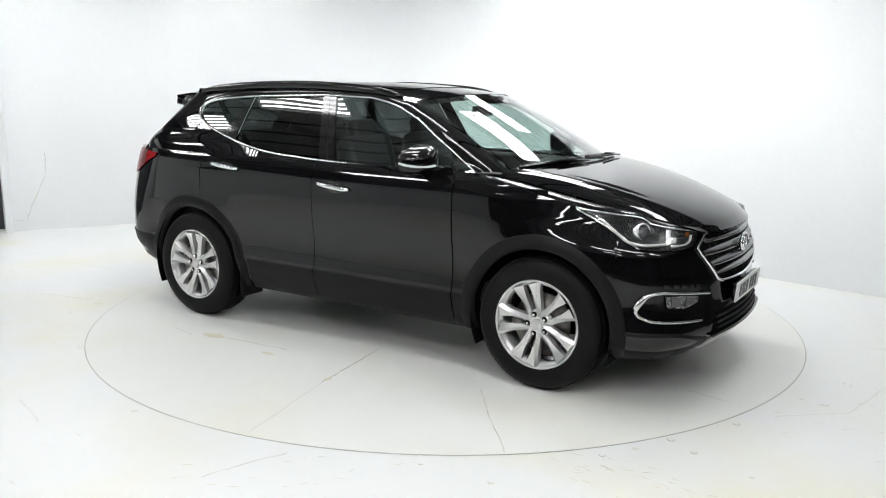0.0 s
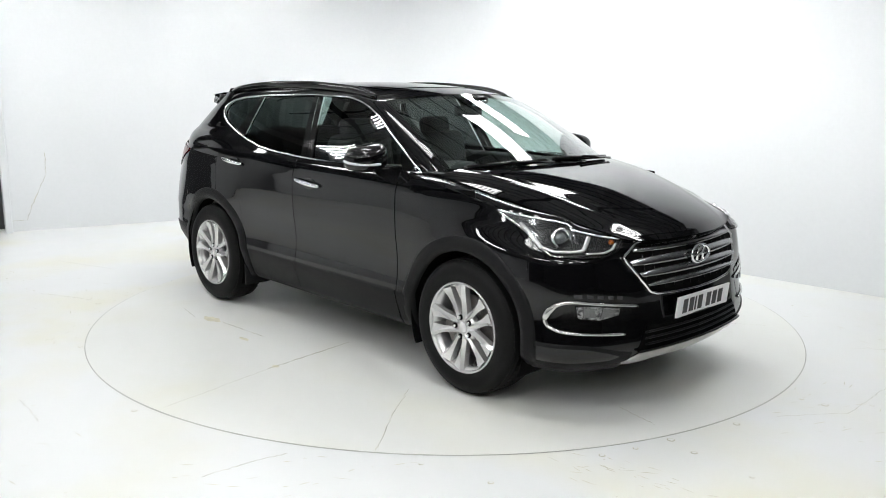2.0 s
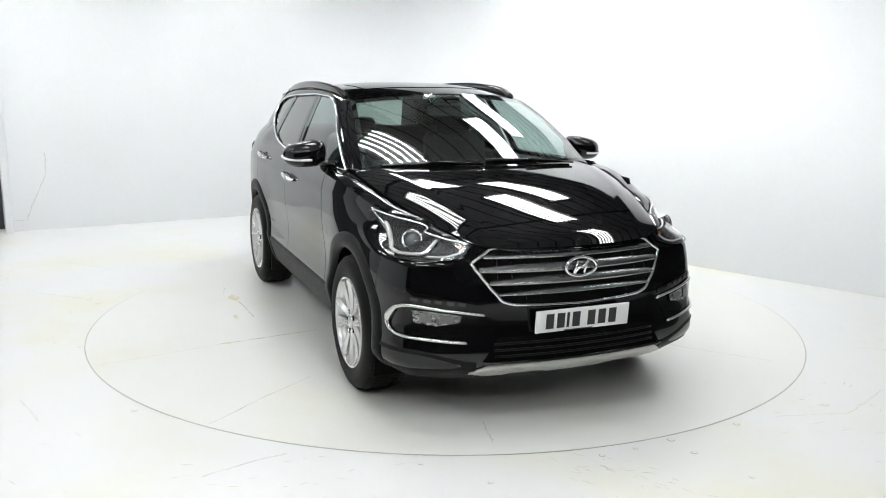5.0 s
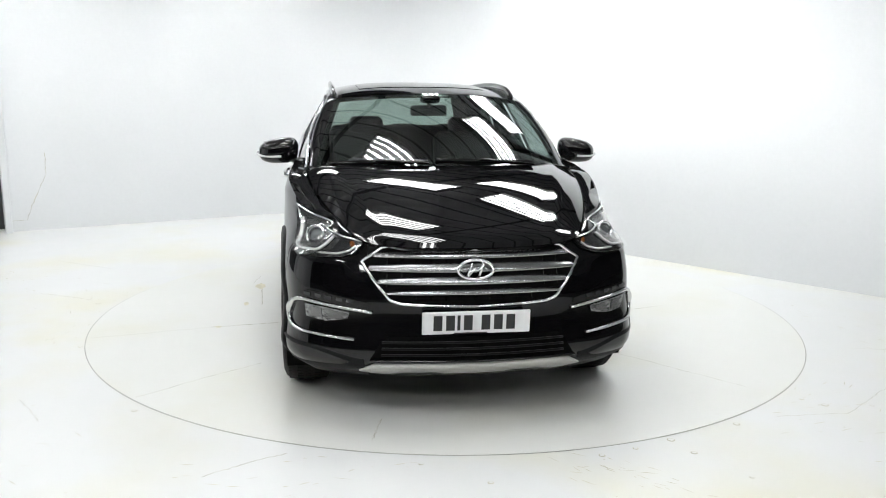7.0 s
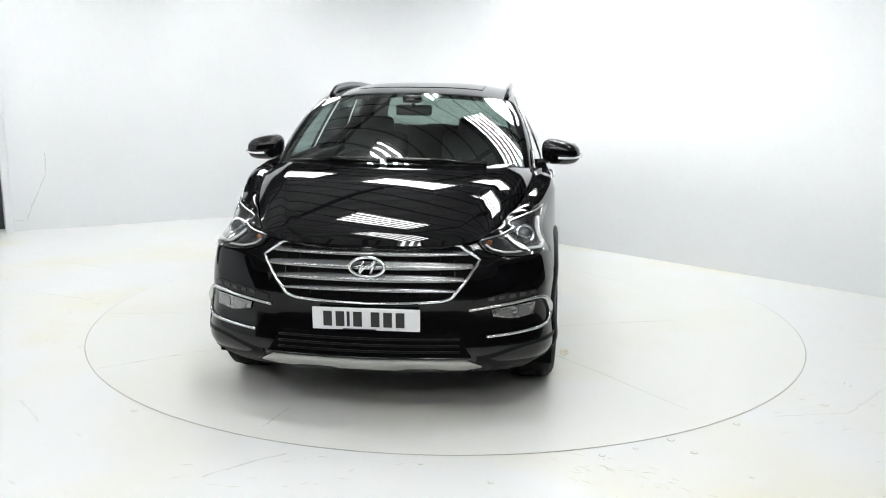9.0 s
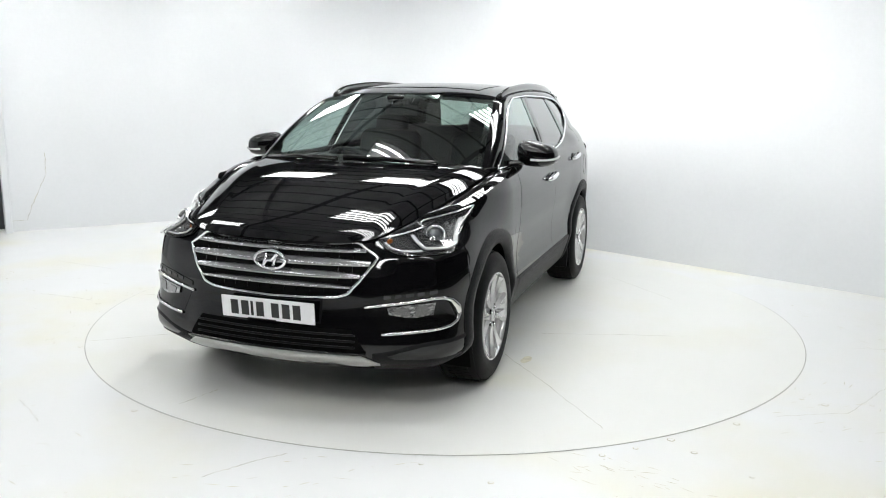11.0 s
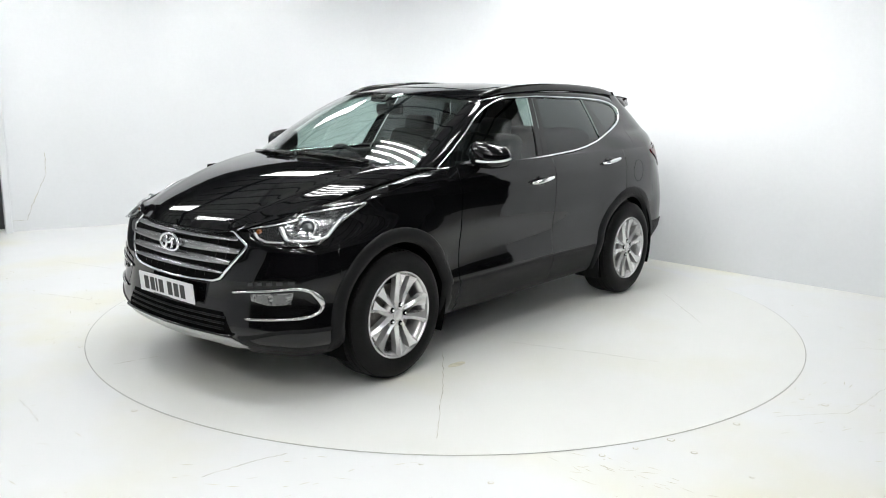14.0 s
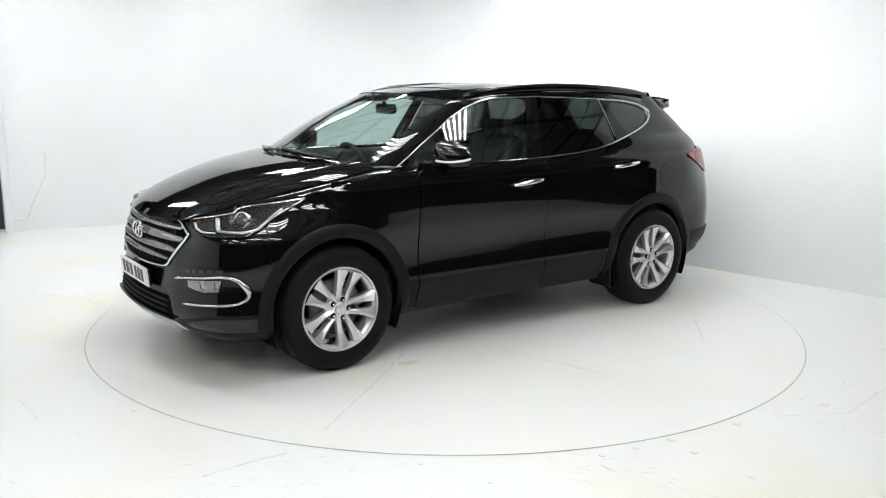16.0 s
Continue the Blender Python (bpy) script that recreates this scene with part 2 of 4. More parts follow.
def build_room():
    tagged(part("floor", box((-1.4, -0.6, -0.10), (13.0, 14.8, 0.20)), FLOORM, smooth=False),
           "white painted concrete floor with scuffs and yellowed patches", "floor", kind="structure")
    # Unseen, added: dark ground past the white floor darkens reflections in the doors.
    tagged(part("floor_hall", box((0, -2.0, -0.114), (26, 24, 0.22)), HALLFLOOR, smooth=False), "unseen dark floor, added to darken what the car mirrors", "floor", kind="structure")
    # back wall: a left run and a right run that meet in a wide rounded corner
    left_a, left_d = np.array((-4.81, 3.09)), np.array((0.862, 0.507))
    right_a, right_d = np.array((3.56, 0.53)), np.array((-0.727, 0.687))
    k = np.linalg.solve(np.stack([left_d, -right_d], 1), right_a - left_a)
    corner = left_a + left_d * k[0]
    r = 1.3
    arc = []
    p0, p2 = corner - left_d * r, corner - right_d * r
    for i in range(17):
        t = i / 16
        arc.append((1 - t) ** 2 * p0 + 2 * t * (1 - t) * corner + t * t * p2)
    end = right_a - right_d * 0.4
    line = [left_a] + [p0 * t + left_a * (1 - t) for t in (0.3, 0.6)] + arc + [end * t + p2 * (1 - t) for t in (0.2, 0.4, 0.6, 0.8, 1.0)]
    tagged(part("wall_back", offset_wall(line, WALL_H, 0.2, 1), WALLM), "smooth white painted studio wall with a rounded corner", "wall", kind="structure")
    # the wall's end post beside the dark doorway
    e = left_a - left_d * 0.03
    tagged(part("trim_post", box((e[0], e[1] + 0.02, 1.3), (0.07, 0.24, 2.6), 0.008, Euler((0, 0, 0.53)).to_matrix().to_4x4()), WALLM, smooth=False),
           "white corner post at the open end of the wall", "trim", kind="structure")
    far = left_a - left_d * 1.1 + np.array((-0.25, 0.43)) * 0.6
    bm = box((far[0], far[1], 1.1), (2.2, 0.12, 2.2), 0.01, Euler((0, 0, 0.53)).to_matrix().to_4x4())
    tagged(part("door_dark", bm, DARKWALL, smooth=False), "dark doorway panel beyond the wall's end", "door", kind="structure")
    beyond = left_a - left_d * 4.6
    bm = offset_wall([left_a - left_d * 0.9 + np.array((-0.3, 0.5)), beyond + np.array((-0.3, 0.5))], WALL_H, 0.2, 1)
    tagged(part("wall_west", bm, WALLM, smooth=False), "plain white wall", "wall", kind="structure")
    # Out of view; put where the grey in the door's reflection calls for white.
    tagged(part("wall_side", box((-7.7, -2.6, WALL_H / 2), (0.2, 7.6, WALL_H)), WALLM, smooth=False), "unseen plain white side wall, put there for the car to mirror", "wall", kind="structure")
    # the darker hall behind the camera
    for name, c, s in (("wall_south", (0, -13.9, CEIL / 2), (25.8, 0.2, CEIL)), ("wall_east", (12.9, -2, CEIL / 2), (0.2, 23.6, CEIL)),
                       ("wall_far_west", (-12.9, -2, CEIL / 2), (0.2, 23.6, CEIL)), ("wall_north", (0, 9.9, CEIL / 2), (25.8, 0.2, CEIL))):
        tagged(part(name, box(c, s), DARKWALL, smooth=False), "dark grey clad wall of the hall", "wall", kind="structure")
    # roof sheets with ribs and purlins
    bm = bmesh.new()
    n = 150
    rows = []
    for i in range(n + 1):
        y = -14 + 24 * i / n
        z = CEIL + (0.0 if i % 3 else 0.05)
        rows.append([(-13, y, z), (13, y, z)])
    add_grid(bm, rows)
    for i in range(9):
        add_box(bm, (-11.2 + 2.8 * i, -2, CEIL - 0.12), (0.08, 24, 0.2))
    tagged(part("ceiling", bm, ROOFM, smooth=False), "pale grey ribbed metal roof sheets on purlins", "ceiling", kind="structure")
    turn = Matrix.Rotation(math.radians(LIGHT_TURN), 4, "Z")
    bm = bmesh.new()
    for i in range(-13, 14):
        add_box(bm, turn @ Vector((0, 0.48 * i, CEIL - 0.235)), (13.0, 0.035, 0.03), 0, turn)
    for i in range(-2, 3):
        add_box(bm, turn @ Vector((2.9 * i + 0.7, 0, CEIL - 0.285)), (0.09, 12.6, 0.07), 0, turn)
    tagged(part("trim_ceiling_joints", bm, DARKWALL, smooth=False), "dark joints and battens under the roof sheets", "trim", kind="structure")


WALL_H = 2.95
CEIL = 4.6


def build_light():
    """One hanging fitting: a white tray and five bare tubes."""
    ob = new("ceiling_light")
    tagged(ob, "hanging grey fluorescent fitting with five lit tubes, out of view", "ceiling light", "fluorescent fittings over the turntable")
    bm = bmesh.new()
    add_box(bm, (0, 0, 0.075), (1.34, 0.54, 0.03), 0.006)
    for s in (-1, 1):
        add_box(bm, (0, s * 0.265, 0.012), (1.34, 0.02, 0.125), 0.004)
        add_box(bm, (s * 0.66, 0, 0.012), (0.03, 0.52, 0.125), 0.004)
    part("tray", bm, TRAY, ob, smooth=False)
    for k in range(5):
        y = -0.20 + 0.10 * k
        part("tube", tube([(-0.635, y, 0.0), (0.635, y, 0.0)], 0.019, 8), TUBE, ob, "lit white tube")
    for s in (-1, 1):
        part("hanger", tube([(s * 0.5, 0, 0.092), (s * 0.5, 0, CEIL - LIGHT_H - 0.01)], 0.006, 6), HOUSING, ob)
    return ob


LIGHT_H = 3.5
LIGHT_TURN = -40.0  # the fittings hang parallel to one another
# First nine follow reflections and wall scallops; the last nine are unseen, added fill.
LIGHTS = [(x, y, LIGHT_TURN) for x, y in ((-0.6, -0.42), (1.15, 0.62), (-0.38, 1.80), (1.10, 1.80), (-2.1, 3.3), (-4.2, 2.0), (2.5, -0.9), (-0.45, -1.95), (-3.4, -0.25), (0.3, -4.1),
                                         (1.9, -5.2), (-1.3, -5.0), (0.3, -6.9), (-3.3, -4.7), (3.4, -6.3), (-5.6, 0.6), (-5.4, -2.6), (-2.3, -7.2))]


def build_lights():
    first = build_light()
    for i, (x, y, a) in enumerate(LIGHTS):
        m = pose(x, y, LIGHT_H, 0, 0, a)
        if i == 0:
            first.matrix_basis = m
        else:
            copy_thing(first, m)


def crack(pts, w, seed, wander=0.006):
    """A jagged thin crack on a flat surface."""
    rnd = random.Random(seed)
    p = resample(pts, max(4, int(12 * len(pts))))
    rows = []
    for i, (x, y, z) in enumerate(p):
        d = p[min(i + 1, len(p) - 1)] - p[max(i - 1, 0)]
        n = np.array((-d[1], d[0], 0)) / (np.linalg.norm(d[:2]) + 1e-9)
        c = np.array((x, y, z)) + n * rnd.uniform(-wander, wander)
        hw = w * rnd.uniform(0.1, 0.75)
        rows.append([tuple(c - n * hw), tuple(c + n * hw)])
    return grids(rows)


def build_table():
    ob = new("turntable")
    tagged(ob, "round white painted turntable set flush in the floor", "turntable")
    bm = lathe([(0.0, 0.0), (TABLE_R, 0.0), (TABLE_R, -0.003), (0, -0.003)], 160)
    bmesh.ops.transform(bm, matrix=pose(0, 0, 0, 90), verts=bm.verts[:])
    bmesh.ops.translate(bm, vec=(0, 0, LIFT), verts=bm.verts[:])
    part("deck", bm, TABLEM, ob, smooth=False)
    z = LIFT + 0.0012
    ax, ay = AXIS
    for i, (pts, w) in enumerate((([(0.21, -0.82), (0.31, -1.47)], 0.006), ([(0.31, -1.47), (0.44, -2.05), (0.47, -2.2)], 0.0025),
                                  ([(0.38, 0.99), (0.2, 1.53), (0.1, 1.9)], 0.003), ([(1.11, -1.08), (1.3, -1.35), (1.6, -1.71)], 0.0028),
                                  ([(0.83, 0.81), (1.3, 1.2), (1.84, 1.62)], 0.003), ([(2.05, -0.44), (2.3, -0.5)], 0.003), ([(-0.75, -1.19), (-0.25, -1.16)], 0.004),
                                  ([(-1.25, -1.22), (-1.0, -1.27)], 0.003), ([(-1.5, 1.2), (-0.9, 1.75)], 0.002))):
        part("crack", crack([(x - ax, y - ay, z) for x, y in pts], w, i), CRACKM, ob, "thin grimy crack in the paint")
    for i, (x, y, s, t) in enumerate(((-0.86, -1.21, 0.20, 0.09), (-0.3, -1.28, 0.12, 0.04), (0.95, 1.02, 0.14, 0.07), (0.3, -1.42, 0.05, 0.05))):
        rnd = random.Random(20 + i)
        ring = [(x - ax + s * 0.5 * math.cos(a) * rnd.uniform(0.7, 1.1), y - ay + t * 0.5 * math.sin(a) * rnd.uniform(0.7, 1.1), z - 0.0004) for a in (k * math.pi / 7 for k in range(14))]
        bm = bmesh.new()
        bm.faces.new([bm.verts.new(p) for p in ring])
        part("rust_mark", bm, RUSTM, ob, "faint yellow rust mark", smooth=False)
    # A flat ring: the gap's darkness is put into its colour.
    bm = lathe([(TABLE_R, 0.0), (TABLE_R + 0.005, 0.0)], 160)
    bmesh.ops.transform(bm, matrix=pose(0, 0, 0.0018, 90), verts=bm.verts[:])
    tagged(part("trim_table_gap", bm, GAPM, smooth=False), "thin flat ring coloured as the dark gap round the turntable", "gap", kind="structure")
    return ob


def build_floor_marks():
    for i, (pts, w) in enumerate((([(-2.22, -1.86), (-2.0, -2.12)], 0.002), ([(-1.03, -2.7), (-0.83, -2.53), (-0.71, -2.46)], 0.003),
                                  ([(2.6, -0.79), (2.95, -0.83)], 0.003),
                                  ([(1.7, -1.95), (2.1, -1.9), (2.5, -1.5)], 0.002), ([(-3.6, 1.6), (-3.0, 1.3)], 0.003), ([(-3.2, 0.4), (-2.7, 0.2)], 0.003))):
        tagged(part("floor_crack", crack([(x, y, 0.0015) for x, y in pts], w, 40 + i, 0.007), CRACKM), "thin scuffed crack in the white floor paint", "crack", "scuffs on the floor", kind="stuff")
    # worn dashes, in bands
    for i, (x0, y0, x1, y1, w, n) in enumerate(((0.45, -2.42, 1.5, -3.2, 0.16, 70), (-3.9, 1.2, -2.6, 0.2, 0.5, 40), (1.6, -2.1, 3.2, -1.2, 0.4, 60), (-2.6, -0.9, -2.4, 0.6, 0.3, 30),
                                               (-1.2, -2.75, 0.0, -2.5, 0.2, 24), (2.5, 0.2, 3.2, -0.9, 0.3, 30), (-2.5, -2.4, -1.4, -3.0, 0.5, 30))):
        rnd = random.Random(70 + i)
        bm = bmesh.new()
        for k in range(n):
            t, s = rnd.random(), rnd.gauss(0, w * 0.5)
            dx, dy = x1 - x0, y1 - y0
            q = math.hypot(dx, dy)
            ux, uy = dx / q, dy / q
            a = rnd.gauss(0, 0.35)
            ux, uy = ux * math.cos(a) - uy * math.sin(a), ux * math.sin(a) + uy * math.cos(a)
            x, y = x0 + dx * t - dy / q * s, y0 + dy * t + dx / q * s
            if math.hypot(x, y) < TABLE_R + 0.03:
                continue
            ln, wd = rnd.uniform(0.006, 0.045), rnd.uniform(0.0008, 0.003)
            bm.faces.new([bm.verts.new((x + ux * ln * p - uy * wd * r, y + uy * ln * p + ux * wd * r, 0.0012)) for p, r in ((-1, -.4), (0.2, -1), (1, .3), (-.3, 1))])
        tagged(part("floor_scuffs", bm, SCUFFM, smooth=False), "band of small worn scuffs in the white floor paint", "scuffs", "scuffs on the floor", kind="stuff")
    for i, (x, y, r) in enumerate(((1.08, -2.26, .020), (0.89, -2.36, .014), (1.15, -2.40, .016), (1.46, -2.06, .018), (1.93, -1.71, .013), (1.33, -2.64, .012), (0.72, -2.44, .016),
                                   (2.02, -1.79, .020), (2.27, -1.79, .012), (-1.58, -1.98, .016), (-2.3, -0.95, .014), (-2.62, 0.1, .02), (-0.1, -2.55, .012), (0.2, -2.72, .014))):
        rnd = random.Random(140 + i)
        bm = bmesh.new()
        outer = [(x + r * q * math.cos(a), y + r * q * math.sin(a), 0.001 + z) for q, z in ((1, 0), (.7, .0012)) for a in (k * math.pi / 6 + rnd.uniform(-.1, .1) for k in range(12))]
        vs = [bm.verts.new(p) for p in outer]
        for k in range(12):
            bm.faces.new((vs[k], vs[(k + 1) % 12], vs[12 + (k + 1) % 12], vs[12 + k]))
        tagged(part("floor_pit", bm, SCUFFM, smooth=False), "small round worn mark in the floor paint", "mark", "worn marks round the turntable", kind="stuff")
    # crack in the wall's plaster beside its open end
    d, a = np.array((0.862, 0.507)), np.array((-4.81, 3.09))
    n = np.array((0.507, -0.862))
    rnd = random.Random(5)
    rows = []
    for s, z in resample([(0.02, 0.121), (0.17, 0.121), (0.235, 0.294), (0.33, 0.49), (0.39, 0.615), (0.398, 0.74), (0.397, 0.865)], 40):
        c = a + d * (s + rnd.uniform(-0.006, 0.006)) + n * 0.002
        w = rnd.uniform(0.0005, 0.003)
        rows.append([(*(c - d * w), z + w * 0.6), (*(c + d * w), z - w * 0.6)])
    tagged(part("wall_crack", grids(rows), CRACKM), "jagged hairline crack in the white wall plaster", "crack", kind="stuff")


# ---------------------------------------------------------------- the car's surfaces (x forward, y to its left, z up)
PLAN = spline([(-2.40, 0), (-2.39, .25), (-2.35, .5), (-2.275, .68), (-2.17, .775), (-2.02, .846), (-1.8, .890), (-1.35, .920), (-.8, .922), (0, .922),
               (.8, .924), (1.35, .925), (1.62, .916), (1.78, .897), (1.90, .866), (1.975, .826), (2.022, .775), (2.085, .66), (2.130, .53), (2.158, .42), (2.186, .2), (2.196, 0)], 1400)
PLAN_T = np.gradient(PLAN, axis=0)
PLAN_T /= np.linalg.norm(PLAN_T, axis=1)[:, None]
NU = len(PLAN) - 1
PLAN_LEN = float(np.linalg.norm(np.diff(PLAN, axis=0), axis=1).sum())
CORNER = float(np.argmin(np.hypot(PLAN[:, 0] - 1.94, PLAN[:, 1] - .865))) / NU  # the front corner
ZT = np.linspace(0.1, 1.4, 521)


def table(pairs, sigma):
    v = np.interp(ZT, [p[0] for p in pairs], [p[1] for p in pairs])
    k = np.exp(-0.5 * (np.arange(-40, 41) * (ZT[1] - ZT[0]) / sigma) ** 2)
    return np.convolve(np.pad(v, 40, mode="edge"), k / k.sum(), mode="valid")


IN_SIDE = table([(.20, .11), (.26, .08), (.33, .045), (.42, .022), (.475, .008), (.49, .010), (.55, .020), (.64, .024), (.72, .018), (.80, .006), (.92, 0), (1.02, .002),
                 (1.045, .002), (1.07, .012), (1.11, .022), (1.14, .035), (1.17, .055), (1.2, .07)], 0.010)
IN_FRONT = table([(.22, .12), (.26, .05), (.30, .0), (.34, -.028), (.38, -.030), (.45, -.018), (.52, -.006), (.58, .0), (.65, .005), (.72, .02), (.80, .05), (.84, .066), (.88, .082), (.92, .10), (.96, .118), (1.0, .138), (1.05, .16)], 0.012)
IN_REAR = table([(.22, .20), (.30, .10), (.4, .03), (.5, .0), (.7, .0), (.8, .01), (.9, .025), (1.0, .045), (1.1, .07), (1.17, .095)], 0.012)


def body(u, z, off=0.0):
    i = min(max(u, 0.0), 1.0) * NU
    k = min(int(i), NU - 1)
    f = i - k
    x, y = PLAN[k] * (1 - f) + PLAN[k + 1] * f
    tx, ty = PLAN_T[k] * (1 - f) + PLAN_T[k + 1] * f
    wf = smooth01(1.0, 1.95, x)
    wr = smooth01(1.7, 2.12, -x)
    s, a, b = (float(np.interp(z, ZT, q)) for q in (IN_SIDE, IN_FRONT, IN_REAR))
    if z > 0.6:
        a *= 0.62 + 0.48 * min(1.0, y / 0.75)
        a *= 1 - 0.55 * smooth01(0.50, 0.74, y) * (1 - smooth01(0.80, 0.96, z))
    d = s * (1 - wf) * (1 - wr) + a * wf + b * wr
    if x > 1.2 and z > 0.78:
        d += max(0.0, z - 0.80) * 0.60 * math.exp(-(((i / NU - CORNER) * PLAN_LEN / 0.20) ** 2)) * smooth01(0.80, 0.90, z)
    d -= 0.014 * math.exp(-((abs(abs(x) - 1.38) / 0.5) ** 4)) * math.exp(-(((z - 0.72) / 0.16) ** 2))
    return (x + ty * (off - d) * -1, max(0.0, y + tx * (off - d)) if i < NU and i > 0 else 0.0, z)


def u_at_x(x):
    j = np.argmin(np.where(PLAN[:, 1] > 0.3, abs(PLAN[:, 0] - x), 9))
    return j / NU


def u_front(y):
    """Plan parameter on the nose at half-width y."""
    j = np.argmin(np.where(PLAN[:, 0] > 1.7, abs(PLAN[:, 1] - y), 9))
    return j / NU


ARCH_R, ARCH_Z, WHEELBASE2 = 0.425, 0.37, 1.35


def z_low(u):
    x, y = PLAN[int(round(u * NU))]
    for c in (-WHEELBASE2, WHEELBASE2):
        d = abs(x - c)
        if d < ARCH_R:
            return ARCH_Z + math.sqrt(ARCH_R ** 2 - d * d)
    if x > 1.75:
        return 0.235
    if x < -1.77:
        return 0.28 + 0.06 * smooth01(1.8, 2.2, -x)
    return 0.27


def z_top(u):
    x, y = PLAN[int(round(u * NU))]
    return float(np.interp(x, [.85, 1.1, 1.5, 1.75, 1.95, 2.03, 2.09, 2.15, 2.19, 2.25], [1.165, 1.125, 1.03, .997, .968, .95, .93, .905, .893, .885]))


def columns(u0, u1, n, rows=34):
    extra = [u_at_x(s * WHEELBASE2 + t * ARCH_R * k) for s in (-1, 1) for t in (-1, 1) for k in (0.999, 1.002)]
    us = sorted(set([u0 + (u1 - u0) * i / n for i in range(n + 1)] + [e for e in extra if u0 < e < u1]))
    out = []
    for u in us:
        a, b = z_low(u), z_top(u)
        out.append([body(u, a + (b - a) * j / rows) for j in range(rows + 1)])
    return out


def both(rows):
    return rows, mir(rows)


def smooth_curve(xs, ys, sigma):
    """A smooth function through a table."""
    t = np.linspace(min(xs), max(xs), 401)
    v = np.interp(t, xs, ys)
    n = 120
    left, right = v[0] + (v[0] - v[1:n + 1][::-1]), v[-1] + (v[-1] - v[-n - 1:-1][::-1])
    k = np.exp(-0.5 * (np.arange(-n, n + 1) * (t[1] - t[0]) / sigma) ** 2)
    w = np.convolve(np.concatenate([left, v, right]), k / k.sum(), mode="valid")
    return lambda q: float(np.interp(q, t, w))


HOOD_Z = smooth_curve([0, .11, .25, .41, .55, .69, .82, .93, .98, 1], [1.193, 1.180, 1.156, 1.123, 1.085, 1.041, .995, .948, .92, .898], .06)
ROOF_W = smooth_curve([0, .2, .5, .8, 1], [.594, .612, .613, .594, .562], .07)
ROOF_E = smooth_curve([0, .1, .25, .45, .7, .9, 1], [1.545, 1.572, 1.597, 1.607, 1.597, 1.575, 1.558], .06)
ROOF_C = smooth_curve([0, .1, .25, .45, .7, .9, 1], [1.587, 1.618, 1.645, 1.658, 1.648, 1.618, 1.598], .06)


def hood(a, b):
    """The bonnet: a across (-1 to 1), b from the screen to the nose."""
    s = abs(a)
    y = a * (.785 - .245 * b ** 1.9)
    cowl, nose = 1.02 + .22 * (1 - a * a), 2.170 - .115 * s ** 2.2
    x = cowl + (nose - cowl) * b
    zc = HOOD_Z(b) - .012 * smooth01(.94, 1, b)
    ze = 1.150 - .232 * b ** 1.2
    ridge = .004 * math.exp(-((s - .84 + .10 * b) / .05) ** 2) * (1 - b ** 4)
    return (x, y, zc + (ze - zc) * (s ** 9 * .88 + s * s * .12) + ridge)


def screen(a, b):
    """The windscreen, b from its foot to the roof."""
    c = 1 - a * a
    x = (1.035 + .235 * c) * (1 - b) + (.335 + .175 * c) * b
    y = a * (.740 * (1 - b) + .600 * b)
    z = (1.160 + .030 * c) * (1 - b) + (1.545 + .042 * c) * b
    k = .020 * math.sin(math.pi * b)
    return (x + k * .5, y + a * k * .3, z + k)


def roof(a, b):
    c = 1 - a * a
    x = (.335 + .175 * c) * (1 - b) + (-1.66 - .06 * c) * b
    yw = ROOF_W(b)
    ze = ROOF_E(b)
    zc = ROOF_C(b)
    return (x, a * yw, ze + (zc - ze) * (1 - abs(a) ** 3))


def side_y(x, z):
    """Half-width of the cabin's side at height z."""
    h = z - 1.165
    y = .854 - .42 * h - .22 * h * h
    if x > .2:
        y -= .062 * ((x - .2) / .67) ** 2 * (1 - min(h / .5, 1))
    if x < -.7:
        y -= .075 * ((-.7 - x) / 1.3) ** 2
    return y


def cab(x, z, off=0.0):
    return (x, side_y(x, z) + off, z + off * .4)


LOW = [(.89, 1.15), (.35, 1.156), (.08, 1.16), (-.24, 1.17), (-.57, 1.187), (-.76, 1.207), (-.96, 1.243), (-1.19, 1.303), (-1.33, 1.345), (-1.43, 1.39), (-1.47, 1.435)]
UP = [(.89, 1.15), (.79, 1.216), (.69, 1.284), (.56, 1.362), (.448, 1.433), (.30, 1.496), (.19, 1.53), (.05, 1.556), (-.35, 1.567), (-.95, 1.551), (-1.24, 1.533), (-1.38, 1.51), (-1.46, 1.475)]


def low_z(x):
    return float(np.interp(x, [p[0] for p in LOW[::-1]], [p[1] for p in LOW[::-1]]))


def up_z(x):
    return float(np.interp(x, [p[0] for p in UP[::-1]], [p[1] for p in UP[::-1]]))


def contour_x(z):
    """The rear edge of the side, from the belt to the spoiler's root."""
    return float(np.interp(z, [1.0, 1.165, 1.3, 1.45, 1.57], [-2.08, -2.03, -1.90, -1.75, -1.62]))


